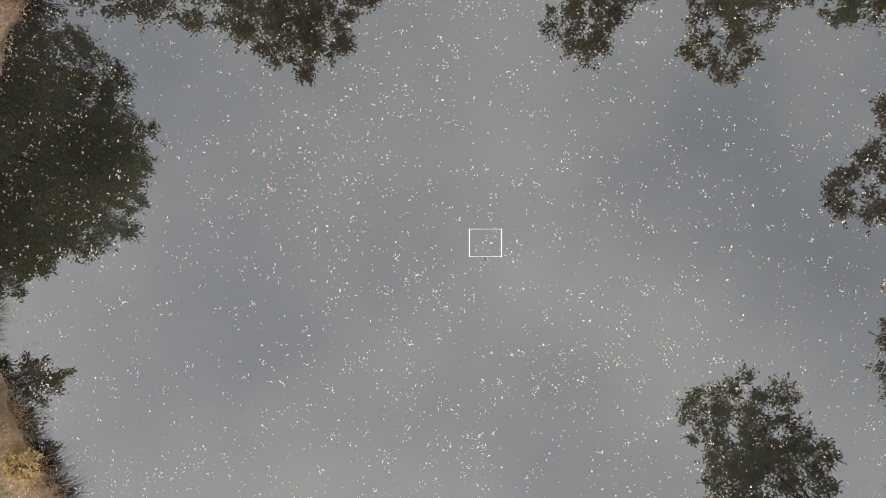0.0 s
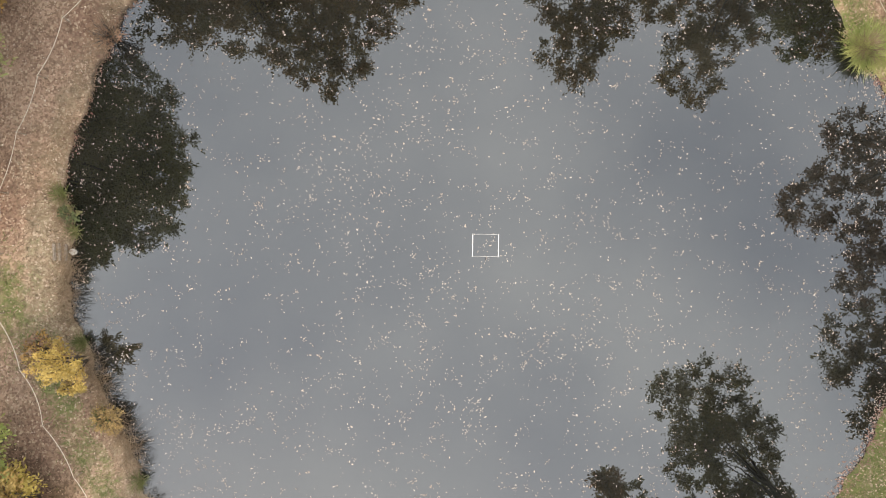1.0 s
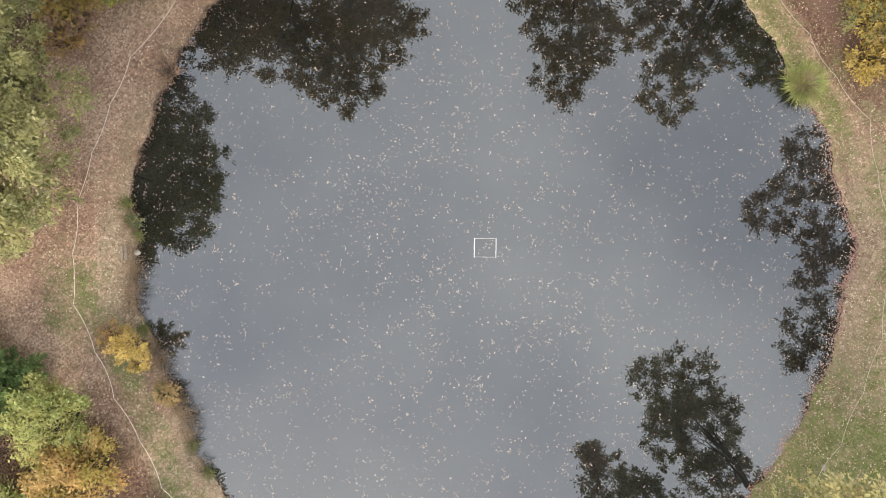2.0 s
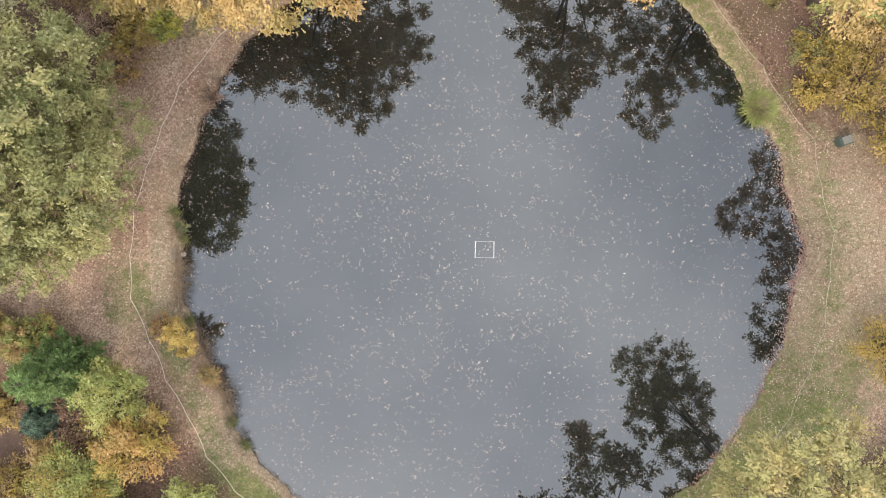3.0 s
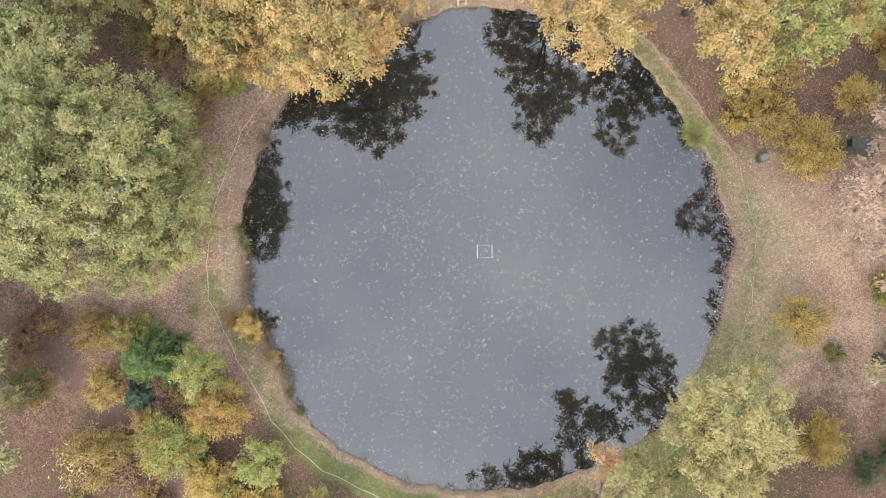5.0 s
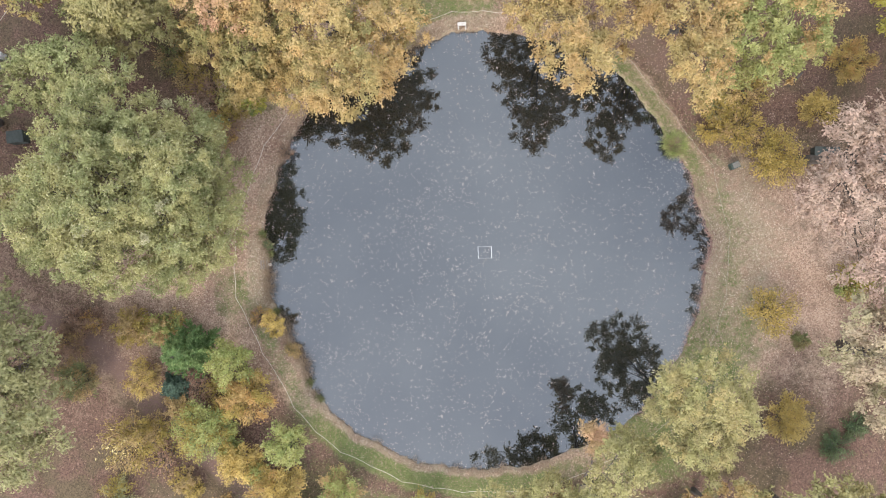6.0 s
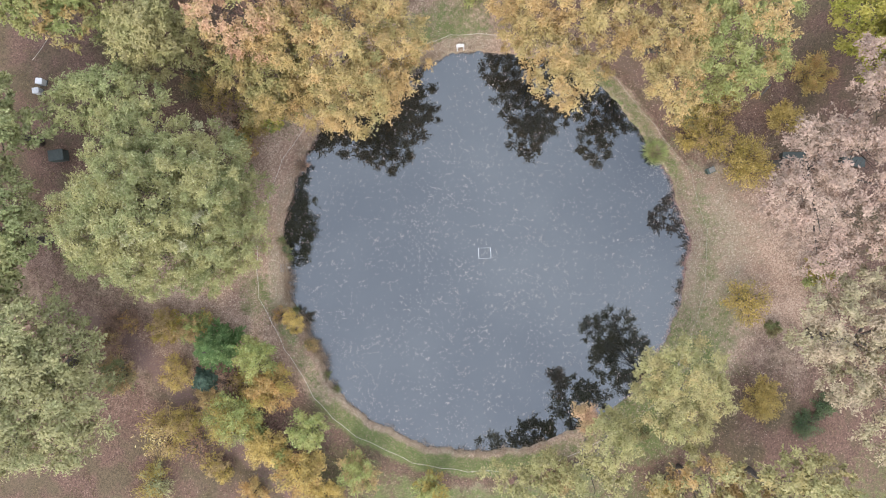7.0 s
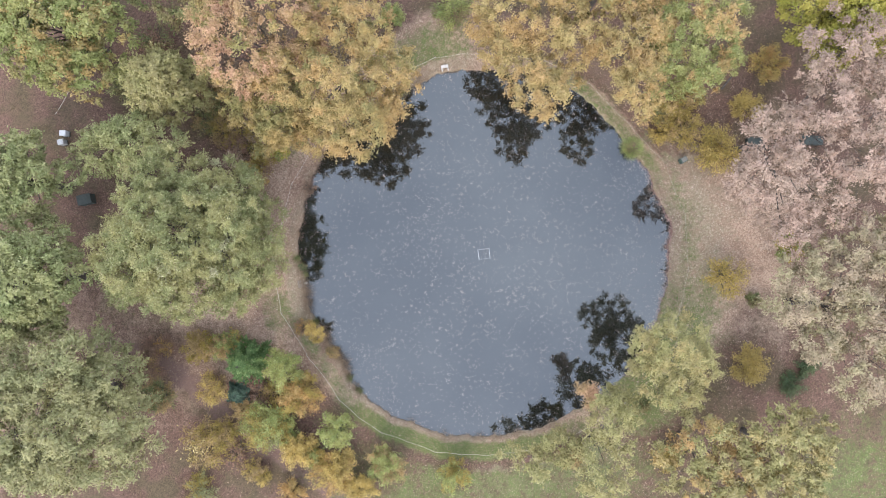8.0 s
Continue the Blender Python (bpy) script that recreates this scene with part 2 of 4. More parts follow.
PIPE_DIRTY = plain_material("grey_pipe", (0.255, 0.255, 0.246), (0.442, 0.442, 0.425), 5.0, 0.45, 0.001)
BLACK = plain_material("black_plastic_and_shade", (0.012, 0.012, 0.013), (0.03, 0.03, 0.03), 6.0, 0.5)
STONE = plain_material("pale_stone", (0.391, 0.365, 0.323), (0.578, 0.552, 0.510), 4.0, 0.85, 0.01)
SLAB = plain_material("weathered_slab", (0.170, 0.145, 0.111), (0.289, 0.255, 0.212), 6.0, 0.9, 0.01)
BIN_GREEN = plain_material("dark_green_paint", (0.035, 0.055, 0.045), (0.055, 0.08, 0.066), 4.0, 0.5)
BIN_LID = plain_material("grey_green_lid", (0.12, 0.12, 0.105), (0.19, 0.19, 0.165), 5.0, 0.55)
WHITE = plain_material("white_paint", (0.48, 0.48, 0.47), (0.58, 0.58, 0.565), 4.0, 0.6)
DARK_BOX = plain_material("dark_board", (0.026, 0.034, 0.028), (0.05, 0.06, 0.05), 4.0, 0.7)

# ---------------------------------------------------------------- helpers for meshes
rng = np.random.default_rng(11)


def mesh_of(name, verts, faces, mat, smooth=False):
    me = bpy.data.meshes.new(name)
    me.from_pydata(verts, [], faces)
    me.materials.append(mat)
    if smooth:
        me.polygons.foreach_set("use_smooth", [True] * len(me.polygons))
    me.update()
    return me


def quads_mesh(name, verts, mat):
    """A mesh of loose quads from an array of n x 4 x 3."""
    n = len(verts)
    me = bpy.data.meshes.new(name)
    me.vertices.add(4 * n)
    me.vertices.foreach_set("co", np.ascontiguousarray(verts, np.float32).ravel())
    me.loops.add(4 * n)
    me.loops.foreach_set("vertex_index", np.arange(4 * n, dtype=np.int32))
    me.polygons.add(n)
    me.polygons.foreach_set("loop_start", np.arange(0, 4 * n, 4, dtype=np.int32))
    me.materials.append(mat)
    me.update(calc_edges=True)
    return me


def part(name, me, parent, label=""):
    ob = new(name, me)
    ob.parent = parent
    return tagged(ob, label)


def from_bm(name, bm, mat):
    me = bpy.data.meshes.new(name)
    bm.to_mesh(me)
    bm.free()
    me.materials.append(mat)
    return me


def box_bm(sx, sy, sz, bevel=0.01, at=(0, 0, 0)):
    bm = bmesh.new()
    bmesh.ops.create_cube(bm, size=1, matrix=Matrix.Translation(at) @ Matrix.Diagonal((sx, sy, sz, 1)))
    bmesh.ops.bevel(bm, geom=bm.edges[:], offset=bevel, segments=2, affect='EDGES')
    return bm


def tube(points, radii, sides=6):
    """Verts and faces of a tube along points."""
    verts, faces = [], []
    for k, (p, r) in enumerate(zip(points, radii)):
        p = Vector(p)
        a = Vector(points[max(k - 1, 0)])
        b = Vector(points[min(k + 1, len(points) - 1)])
        way = (b - a).normalized() if (b - a).length > 1e-6 else Vector((0, 0, 1))
        u = way.orthogonal().normalized()
        v = way.cross(u)
        for s in range(sides):
            c = 2 * math.pi * s / sides
            verts.append(tuple(p + r * (math.cos(c) * u + math.sin(c) * v)))
    for k in range(len(points) - 1):
        for s in range(sides):
            a, b = k * sides + s, k * sides + (s + 1) % sides
            faces.append((a, b, b + sides, a + sides))
    faces.append(tuple(range(sides))[::-1])
    faces.append(tuple(range((len(points) - 1) * sides, len(points) * sides)))
    return verts, faces


def joined(tubes):
    verts, faces = [], []
    for v, f in tubes:
        n = len(verts)
        verts += v
        faces += [tuple(i + n for i in q) for q in f]
    return verts, faces


def unit(a):
    return a / np.maximum(np.linalg.norm(a, axis=-1, keepdims=True), 1e-9)


def leaf_quads(centres, normals, length, width, gen, fold=0.2, ways=None):
    """Pointed leaves, one folded diamond each, turned at random or along given ways."""
    n = len(centres)
    normals = unit(normals)
    if ways is None:
        along = unit(np.cross(normals, gen.normal(size=(n, 3))))
    else:
        ways = unit(ways) + gen.normal(size=(n, 3)) * 0.3
        along = unit(ways - normals * np.sum(ways * normals, 1, keepdims=True))
    side = np.cross(normals, along)
    ln = length * gen.uniform(0.65, 1.3, (n, 1))
    wd = width * gen.uniform(0.65, 1.3, (n, 1))
    v = np.empty((n, 4, 3))
    v[:, 0] = centres - along * ln * 0.5
    v[:, 1] = centres + side * wd * 0.5 + normals * wd * fold + along * ln * 0.08
    v[:, 2] = centres + along * ln * 0.5
    v[:, 3] = centres - side * wd * 0.5 + normals * wd * fold + along * ln * 0.08
    return v


# ---------------------------------------------------------------- the lie of the land
CENTRE = (-0.5, 0.3)
SHORE = [17.35, 16.76, 16.72, 16.30, 16.50, 16.71, 16.81, 16.49, 16.29, 16.43, 16.12, 15.97, 16.21, 16.45, 16.41, 16.30, 16.10, 16.35,
         15.88, 16.06, 15.83, 15.85, 16.40, 16.70, 16.57, 16.71, 16.65, 16.59, 16.67, 16.66, 16.80, 17.15, 17.18, 16.98, 17.12, 17.00]


def shore_radius(ang):
    """The pond's radius in a direction (radians), with the bank's small bays."""
    k = (np.degrees(ang) % 360) / 10
    i = np.floor(k).astype(int)
    f = k - i
    s = np.array(SHORE)
    a, b, c, d = (s[(i + j) % 36] for j in (-1, 0, 1, 2))
    r = b + 0.5 * f * (c - a + f * (2 * a - 5 * b + 4 * c - d + f * (3 * (b - c) + d - a)))
    return r + 0.07 * np.sin(ang * 23 + 1.0) + 0.06 * np.sin(ang * 41 + 2.2) + 0.04 * np.sin(ang * 83 + 0.4) + 0.03 * np.sin(ang * 137)


def polar(x, y):
    dx, dy = np.asarray(x, float) - CENTRE[0], np.asarray(y, float) - CENTRE[1]
    ang = np.arctan2(dy, dx)
    return ang, np.hypot(dx, dy) - shore_radius(ang)


def near(ang, middle, half):
    """1 in a direction, falling to 0 half a width away (degrees)."""
    off = np.abs((np.degrees(ang) - middle + 180) % 360 - 180)
    return np.clip(1.5 - 1.0 * off / half, 0, 1)


def step(a, lo, hi):
    f = np.clip((a - lo) / (hi - lo), 0, 1)
    return f * f * (3 - 2 * f)


def land(x, y):
    """Height of the ground over the water."""
    x, y = np.asarray(x, float), np.asarray(y, float)
    ang, d = polar(x, y)
    bank = -0.7 + 0.62 * step(d, -2.0, -0.1) + 0.30 * step(d, -0.12, 0.22) + 0.12 * step(d, 0.2, 2.5)
    west = step(-x, 8, 19) * 0.35 + step(-x, 18, 40) * 0.5
    rough = 0.03 * np.sin(x * 1.7 + 0.4 * y) * np.sin(y * 1.3 - 0.5 * x) + 0.02 * np.sin(3.9 * x + 1) * np.sin(4.3 * y)
    return bank + (west + rough) * step(d, 0.0, 2.0)


TRAIL = [(-44.0, -1.5), (-37.1, -2.9), (-32.5, -4.4), (-29.6, -6.0), (-27.4, -8.2), (-25.5, -10.6), (-21.3, -14.7), (-17.1, -18.3), (-12.5, -22.5), (-8.0, -28.0)]


def trail(x, y):
    """Share of the bare trodden trail in the wood."""
    best = np.full(np.shape(x), 99.0)
    for (ax, ay), (bx, by) in zip(TRAIL, TRAIL[1:]):
        ux, uy = bx - ax, by - ay
        f = np.clip(((x - ax) * ux + (y - ay) * uy) / (ux * ux + uy * uy), 0, 1)
        best = np.minimum(best, np.hypot(x - ax - f * ux, y - ay - f * uy))
    return 1 - step(best, 0.45, 1.15)


def footway(x, y):
    """Share of the trodden way along the north-east bank, and of the thin litter in the south-west."""
    ang, d = polar(x, y)
    south = 0.2 * near(ang, 228, 30) * step(d, 8, 12)
    return south + 0.5 * near(ang, 50, 34) * step(d, 1.5, 2.2) * (1 - step(d, 3.6, 5.0))


def covers(x, y):
    """Shares of green grass, dry grass, mud and shade-darkened woodland litter on the ground."""
    ang, d = polar(x, y)
    g = near(ang, 255, 38) * step(d, 0.2, 0.7) * (1 - step(d, 1.5, 2.6)) * 0.95
    g = np.maximum(g, near(ang, 205, 20) * step(d, 0.3, 0.9) * (1 - step(d, 1.6, 2.4)) * 0.50)
    g = np.maximum(g, near(ang, 322, 26) * (1 - step(d, 3.0, 8.0)) * 0.72)
    g = np.maximum(g, near(ang, 352, 34) * step(d, 0.4, 1.2) * (1 - step(d, 1.4, 4.2)) * 0.50)
    g = np.maximum(g, near(ang, 38, 32) * (1 - step(d, 0.7, 1.8)) * 0.60)
    g = np.maximum(g, near(ang, 97, 12) * step(d, 0.8, 1.4) * (1 - step(d, 3.0, 6.0)) * 0.66)
    g = np.maximum(g, near(ang, 318, 12) * step(d, 12, 16) * (1 - step(d, 24, 30)) * 0.25)
    g = np.maximum(g, near(ang, 270, 40) * step(d, 2.2, 3.4) * (1 - step(d, 8.0, 13.0)) * 0.56)
    g = np.maximum(g, near(ang, 137, 9) * step(d, 1.0, 1.8) * (1 - step(d, 2.6, 3.8)) * 0.45)
    g = np.maximum(g, near(ang, 225, 22) * step(d, 9, 13) * 0.10)
    g = np.maximum(g, near(ang, 189, 7) * step(d, 1.0, 1.8) * (1 - step(d, 3.5, 4.6)) * 0.52)
    dr = near(ang, 187, 17) * (1 - step(d, 0.9, 2.2)) * 0.72
    dr = np.maximum(dr, near(ang, 155, 30) * (1 - step(d, 0.4, 1.4)) * 0.45)
    dr = np.maximum(dr, near(ang, 345, 38) * (1 - step(d, 2.8, 8.0)) * 0.70)
    dr = np.maximum(dr, near(ang, 100, 25) * (1 - step(d, 1.0, 2.6)) * 0.62)
    dr = np.maximum(dr, near(ang, 250, 50) * (1 - step(d, 0.5, 1.1)) * 0.66)
    dr = np.maximum(dr, near(ang, 280, 30) * step(d, 2.0, 3.0) * (1 - step(d, 5.0, 8.0)) * 0.4)
    dr = dr * (1 - 0.85 * near(ang, 54, 24))
    # w: woodland litter with shade in its colour, also on the darker north-east bank
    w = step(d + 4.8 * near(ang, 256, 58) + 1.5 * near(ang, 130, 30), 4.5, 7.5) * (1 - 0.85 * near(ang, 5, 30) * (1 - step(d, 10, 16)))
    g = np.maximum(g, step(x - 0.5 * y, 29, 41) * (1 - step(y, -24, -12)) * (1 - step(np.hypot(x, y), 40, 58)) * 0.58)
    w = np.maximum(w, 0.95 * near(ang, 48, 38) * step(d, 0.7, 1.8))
    # less of that painted shade where the ground south of the oak lies lit
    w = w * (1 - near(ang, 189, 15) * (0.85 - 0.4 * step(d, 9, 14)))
    m = 1 - step(d, -0.12, 0.05 + 0.22 * near(ang, 148, 16))
    return g, dr, m, w


# one sheet of ground, with the pond's hollow in it, out to the horizon
OFFSETS = np.concatenate([[-6, -3.5, -2, -1.2, -0.6, -0.3, -0.15, -0.06, 0.02, 0.09, 0.16, 0.24, 0.35], np.arange(0.5, 9.0, 0.3), np.arange(9.2, 30, 0.8), [32, 36, 42, 50, 62, 80, 110, 160, 260, 500, 1000, 2500]])
STEPS = 540
angles = np.linspace(0, 2 * math.pi, STEPS, endpoint=False)
aa, oo = np.meshgrid(angles, OFFSETS)
rr = shore_radius(aa) * (1 - step(oo, 3, 30)) + 16.5 * step(oo, 3, 30) + oo
gx, gy = CENTRE[0] + rr * np.cos(aa), CENTRE[1] + rr * np.sin(aa)
gz = land(gx, gy)
n_rings = len(OFFSETS)
verts = np.stack([gx, gy, gz], -1).reshape(-1, 3).tolist()
faces = [(k * STEPS + s, k * STEPS + (s + 1) % STEPS, (k + 1) * STEPS + (s + 1) % STEPS, (k + 1) * STEPS + s) for k in range(n_rings - 1) for s in range(STEPS)]
verts.append((*CENTRE, -0.75))
faces += [(len(verts) - 1, (s + 1) % STEPS, s)[::-1] for s in range(STEPS)]
me = mesh_of("ground", verts, faces, GROUND, True)
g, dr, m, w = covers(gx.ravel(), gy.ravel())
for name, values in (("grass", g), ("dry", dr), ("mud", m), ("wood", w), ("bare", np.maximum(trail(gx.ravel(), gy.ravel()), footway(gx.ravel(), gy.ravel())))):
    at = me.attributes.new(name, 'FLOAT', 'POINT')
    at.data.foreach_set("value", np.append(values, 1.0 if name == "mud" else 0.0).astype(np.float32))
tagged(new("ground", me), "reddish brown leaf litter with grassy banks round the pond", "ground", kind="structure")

ring = [(CENTRE[0] + (shore_radius(a) + 0.35) * math.cos(a), CENTRE[1] + (shore_radius(a) + 0.35) * math.sin(a), 0.0) for a in angles]
tagged(new("water", mesh_of("water", ring + [(*CENTRE, 0.0)], [(STEPS, s, (s + 1) % STEPS) for s in range(STEPS)], WATER)),
       "still dark pond water mirroring the overcast sky", "pond", kind="structure")

# ---------------------------------------------------------------- trees and shrubs


def dome(x, y, radius, top, low, seed, aspect=1.0):
    """Lobes of a round crown: a ring, some above, a few below."""
    gen = np.random.default_rng(seed + 500)
    high = top - low
    lobes = []
    turn = gen.uniform(0, 6)
    rings = ((11, 0.22, 0.36, 1.02, 0.34, 0.56), (9, 0.20, 0.32, 0.74, 0.62, 0.80), (5, 0.22, 0.34, 0.42, 0.80, 0.92)) if radius > 4.0 else ((8, 0.26, 0.40, 1.02, 0.36, 0.58), (6, 0.26, 0.38, 0.66, 0.66, 0.86))
    for n, small, large, out, lo, hi in rings:
        for k in range(n):
            a = turn + 2 * math.pi * k / n + n + gen.normal() * 0.22
            r = radius * gen.uniform(small, large)
            d = radius * out * gen.uniform(0.88, 1.06) - r * (0.95 if out > 0.9 else 0.5)
            lobes.append((x + d * math.cos(a), y + aspect * d * math.sin(a), low + high * gen.uniform(lo, hi), r))
    lobes.append((x, y, top - radius * 0.3, radius * 0.3))
    lobes.append((x, y, low + high * 0.5, radius * 0.5))
    return lobes


def broadleaf(label, lobes, foot, mat, seed, name="oak_tree", clump=0.62, leaf=0.18, fill=0.95, stem=0.25, gaps=0.05, second=None, share=0.0, core=0.0):
    """A tree: tapered trunk, limbs into the lobes of the crown, and rosettes of leaves over every lobe."""
    gen = np.random.default_rng(seed)
    fx, fy = foot
    fz = float(land(fx, fy)) - 0.05
    root = tagged(new(name), label, "tree", "tall trees round the pond")
    root.location = (fx, fy, fz)
    lobes = [np.array((a - fx, b - fy, c - fz, r)) for a, b, c, r in lobes]
    pieces, others, twigs = [], [], []
    for k, (*mid, r) in enumerate(lobes):
        mid = np.array(mid)
        n = int(3.1 * r * r / clump ** 2) + 6
        i = np.arange(n)
        z = 1 - 1.45 * (i + 0.5) / n
        a = i * 2.39996 + gen.uniform(0, 6)
        flat = np.sqrt(np.maximum(1 - z * z, 0))
        dirs = unit(np.stack([flat * np.cos(a), flat * np.sin(a), z], -1) + gen.normal(size=(n, 3)) * 0.16)
        reach = r * np.where(gen.uniform(size=n) < 0.7, gen.uniform(0.78, 1.15, n), gen.uniform(0.35, 0.72, n))
        centre = mid + dirs * reach[:, None] * (1, 1, 0.85)
        inside = np.zeros(n, bool)
        for m, other in enumerate(lobes):
            if m != k:
                inside |= np.linalg.norm(centre - other[:3], axis=1) < 0.80 * other[3]
        keep = (~inside | (gen.uniform(size=n) < 0.06)) & (gen.uniform(size=n) > gaps)
        if core:
            deep = int(core * 4 * r * r)
            heart = mid + unit(gen.normal(size=(deep, 3))) * r * gen.uniform(0.1, 0.62, (deep, 1))
            pos = np.repeat(heart, 22, 0) + gen.normal(size=(deep * 22, 3)) * 0.3
            pieces.append(leaf_quads(pos, gen.normal(size=pos.shape) + (0, 0, 0.6), leaf * 1.5, leaf * 0.8, gen))
        for c, d in zip(centre[keep], dirs[keep]):
            s = clump * gen.uniform(0.55, 1.45)
            count = int(fill * 2.75 * s * s / (leaf * leaf * 0.31)) + 10
            tips = gen.integers(4, 8)
            tip = unit(gen.normal(size=(tips, 3)) + 0.6 * d + (0, 0, 0.3)) * s * gen.uniform(0.3, 0.62, (tips, 1))
            ld = unit(gen.normal(size=(count, 3)) + 0.5 * d + (0, 0, 0.25))
            pos = c + tip[gen.integers(0, tips, count)] + ld * s * gen.uniform(0.05, 0.74, (count, 1)) * (1, 1, 0.62)
            nrm = 0.55 * ld + 0.25 * d + (0, 0, 0.55) + gen.normal(size=(count, 3)) * 0.36
            q = leaf_quads(pos, nrm, leaf * 1.08, leaf * 0.50, gen, ways=ld + 0.4 * d)
            shoots = gen.integers(2, 5)
            way = unit(gen.normal(size=(shoots, 3)) * 0.75 + d + (0, 0, 0.1))
            pick = gen.integers(0, shoots, int(15 * shoots * 0.16 / leaf))
            along = gen.uniform(0.35, 1.0, (len(pick), 1)) * gen.uniform(0.75, 1.5, (shoots, 1))[pick]
            pos = c + way[pick] * along * s * 1.05 + gen.normal(size=(len(pick), 3)) * 0.06
            q = np.concatenate([q, leaf_quads(pos, gen.normal(size=pos.shape) * 0.5 + 0.3 * d + (0, 0, 0.6), leaf * 1.08, leaf * 0.55, gen, ways=way[pick])])
            (others if second and gen.uniform() < share else pieces).append(q)
        for c in centre[keep][:: 3]:
            bend = (mid + c) / 2 + gen.normal(size=3) * 0.08 * r
            w = min(0.02, stem * 0.07)
            twigs.append(tube([tuple(mid + gen.normal(size=3) * 0.22 * r - (0, 0, 0.25 * r)), tuple(bend), tuple(c)], [w, w * 0.6, w * 0.2], 4))
    part("crown", quads_mesh("crown", np.concatenate(pieces), mat), root)
    if others:
        part("turning_leaves", quads_mesh("turning_leaves", np.concatenate(others), second), root, "leaves already turned another colour")
    tip = np.mean([lb[:3] for lb in lobes], 0)
    top = max(lb[2] for lb in lobes)
    tip[2] = min(tip[2] * 0.95, top)
    sway = gen.normal(size=(6, 2)) * 0.12
    line = [np.array((tip[0] * (q / 5) ** 1.4 + sway[q, 0] * (q > 0), tip[1] * (q / 5) ** 1.4 + sway[q, 1] * (q > 0), tip[2] * q / 5)) for q in range(6)]
    v, f = tube([tuple(p) for p in line], [stem * s for s in (1.3, 0.95, 0.80, 0.60, 0.36, 0.08)], 8)
    part("trunk", mesh_of("trunk", v, f, BARK, True), root)
    for *c, r in lobes:
        c = np.array(c) - (0, 0, 0.3 * r)
        q = min(4.4, max(1.5, 5 * c[2] * 0.55 / tip[2]))
        i, fr = int(q), q - int(q)
        a = line[i] * (1 - fr) + line[i + 1] * fr
        b1 = a * 0.6 + c * 0.4 + (0, 0, 0.05 * np.linalg.norm(c - a)) + gen.normal(size=3) * 0.15
        b2 = a * 0.25 + c * 0.75 + gen.normal(size=3) * 0.15
        w = stem * 0.32
        v, f = tube([tuple(a), tuple(b1), tuple(b2), tuple(c)], [w, w * 0.7, w * 0.42, w * 0.12], 6)
        part("limb", mesh_of("limb", v, f, BARK, True), root)
    v, f = joined(twigs)
    tagged(part("twig_work", mesh_of("twig_work", v, f, BARK, True), root), kind="stuff")
    return root


def shrub(name, label, x, y, radius, height, mat, seed, leaf=0.145, fill=0.98, sprays=38, group="shrubs round the pond", second=None):
    """A shrub or sapling of many stems that fan out, each with leafy sprays."""
    gen = np.random.default_rng(seed)
    z = float(land(x, y)) - 0.03
    root = tagged(new(name), label, "shrub", group)
    root.location = (x, y, z)
    pieces, others = [], []
    for k in range(sprays):
        a, out = gen.uniform(0, 2 * math.pi), math.sqrt(gen.uniform(0.0, 1.0))
        tip = np.array([math.cos(a) * out * radius, math.sin(a) * out * radius, height * (1.0 - 0.55 * out ** 2) * gen.uniform(0.75, 1.08)])
        base = np.array([math.cos(a) * 0.1 * radius, math.sin(a) * 0.1 * radius, 0])
        bend = base * 0.5 + tip * 0.5 + (0, 0, 0.18 * height)
        w = 0.012 + 0.008 * radius
        v, f = tube([tuple(base), tuple(bend), tuple(tip)], [w, w * 0.7, w * 0.3], 5)
        part("stem", mesh_of("stem", v, f, BARK, True), root)
        count = int(fill * 6.0 * radius * radius / sprays / (leaf * leaf * 0.2)) + 12
        f = gen.uniform(0.3, 1.06, (count, 1)) ** 0.8
        pos = base * (1 - f) ** 2 + bend * 2 * f * (1 - f) + tip * f * f
        spread = radius * 0.165 * (1.25 - 0.6 * f)
        pos = pos + gen.normal(size=(count, 3)) * spread * (0.8, 0.8, 0.6)
        pos[:, 2] = np.maximum(pos[:, 2], 0.06)
        lean = unit(tip - base)
        q = leaf_quads(pos, lean * 0.3 + (0, 0, 0.6) + gen.normal(size=(count, 3)) * 0.42, leaf * 1.22, leaf * 0.48, gen, ways=pos * (1, 1, 0.6) - base)
        (others if second and gen.uniform() < 0.42 else pieces).append(q)
    part("foliage", quads_mesh("foliage", np.concatenate(pieces), mat), root)
    if others:
        part("turning_foliage", quads_mesh("turning_foliage", np.concatenate(others), second), root, "foliage already turned another colour")
    return root


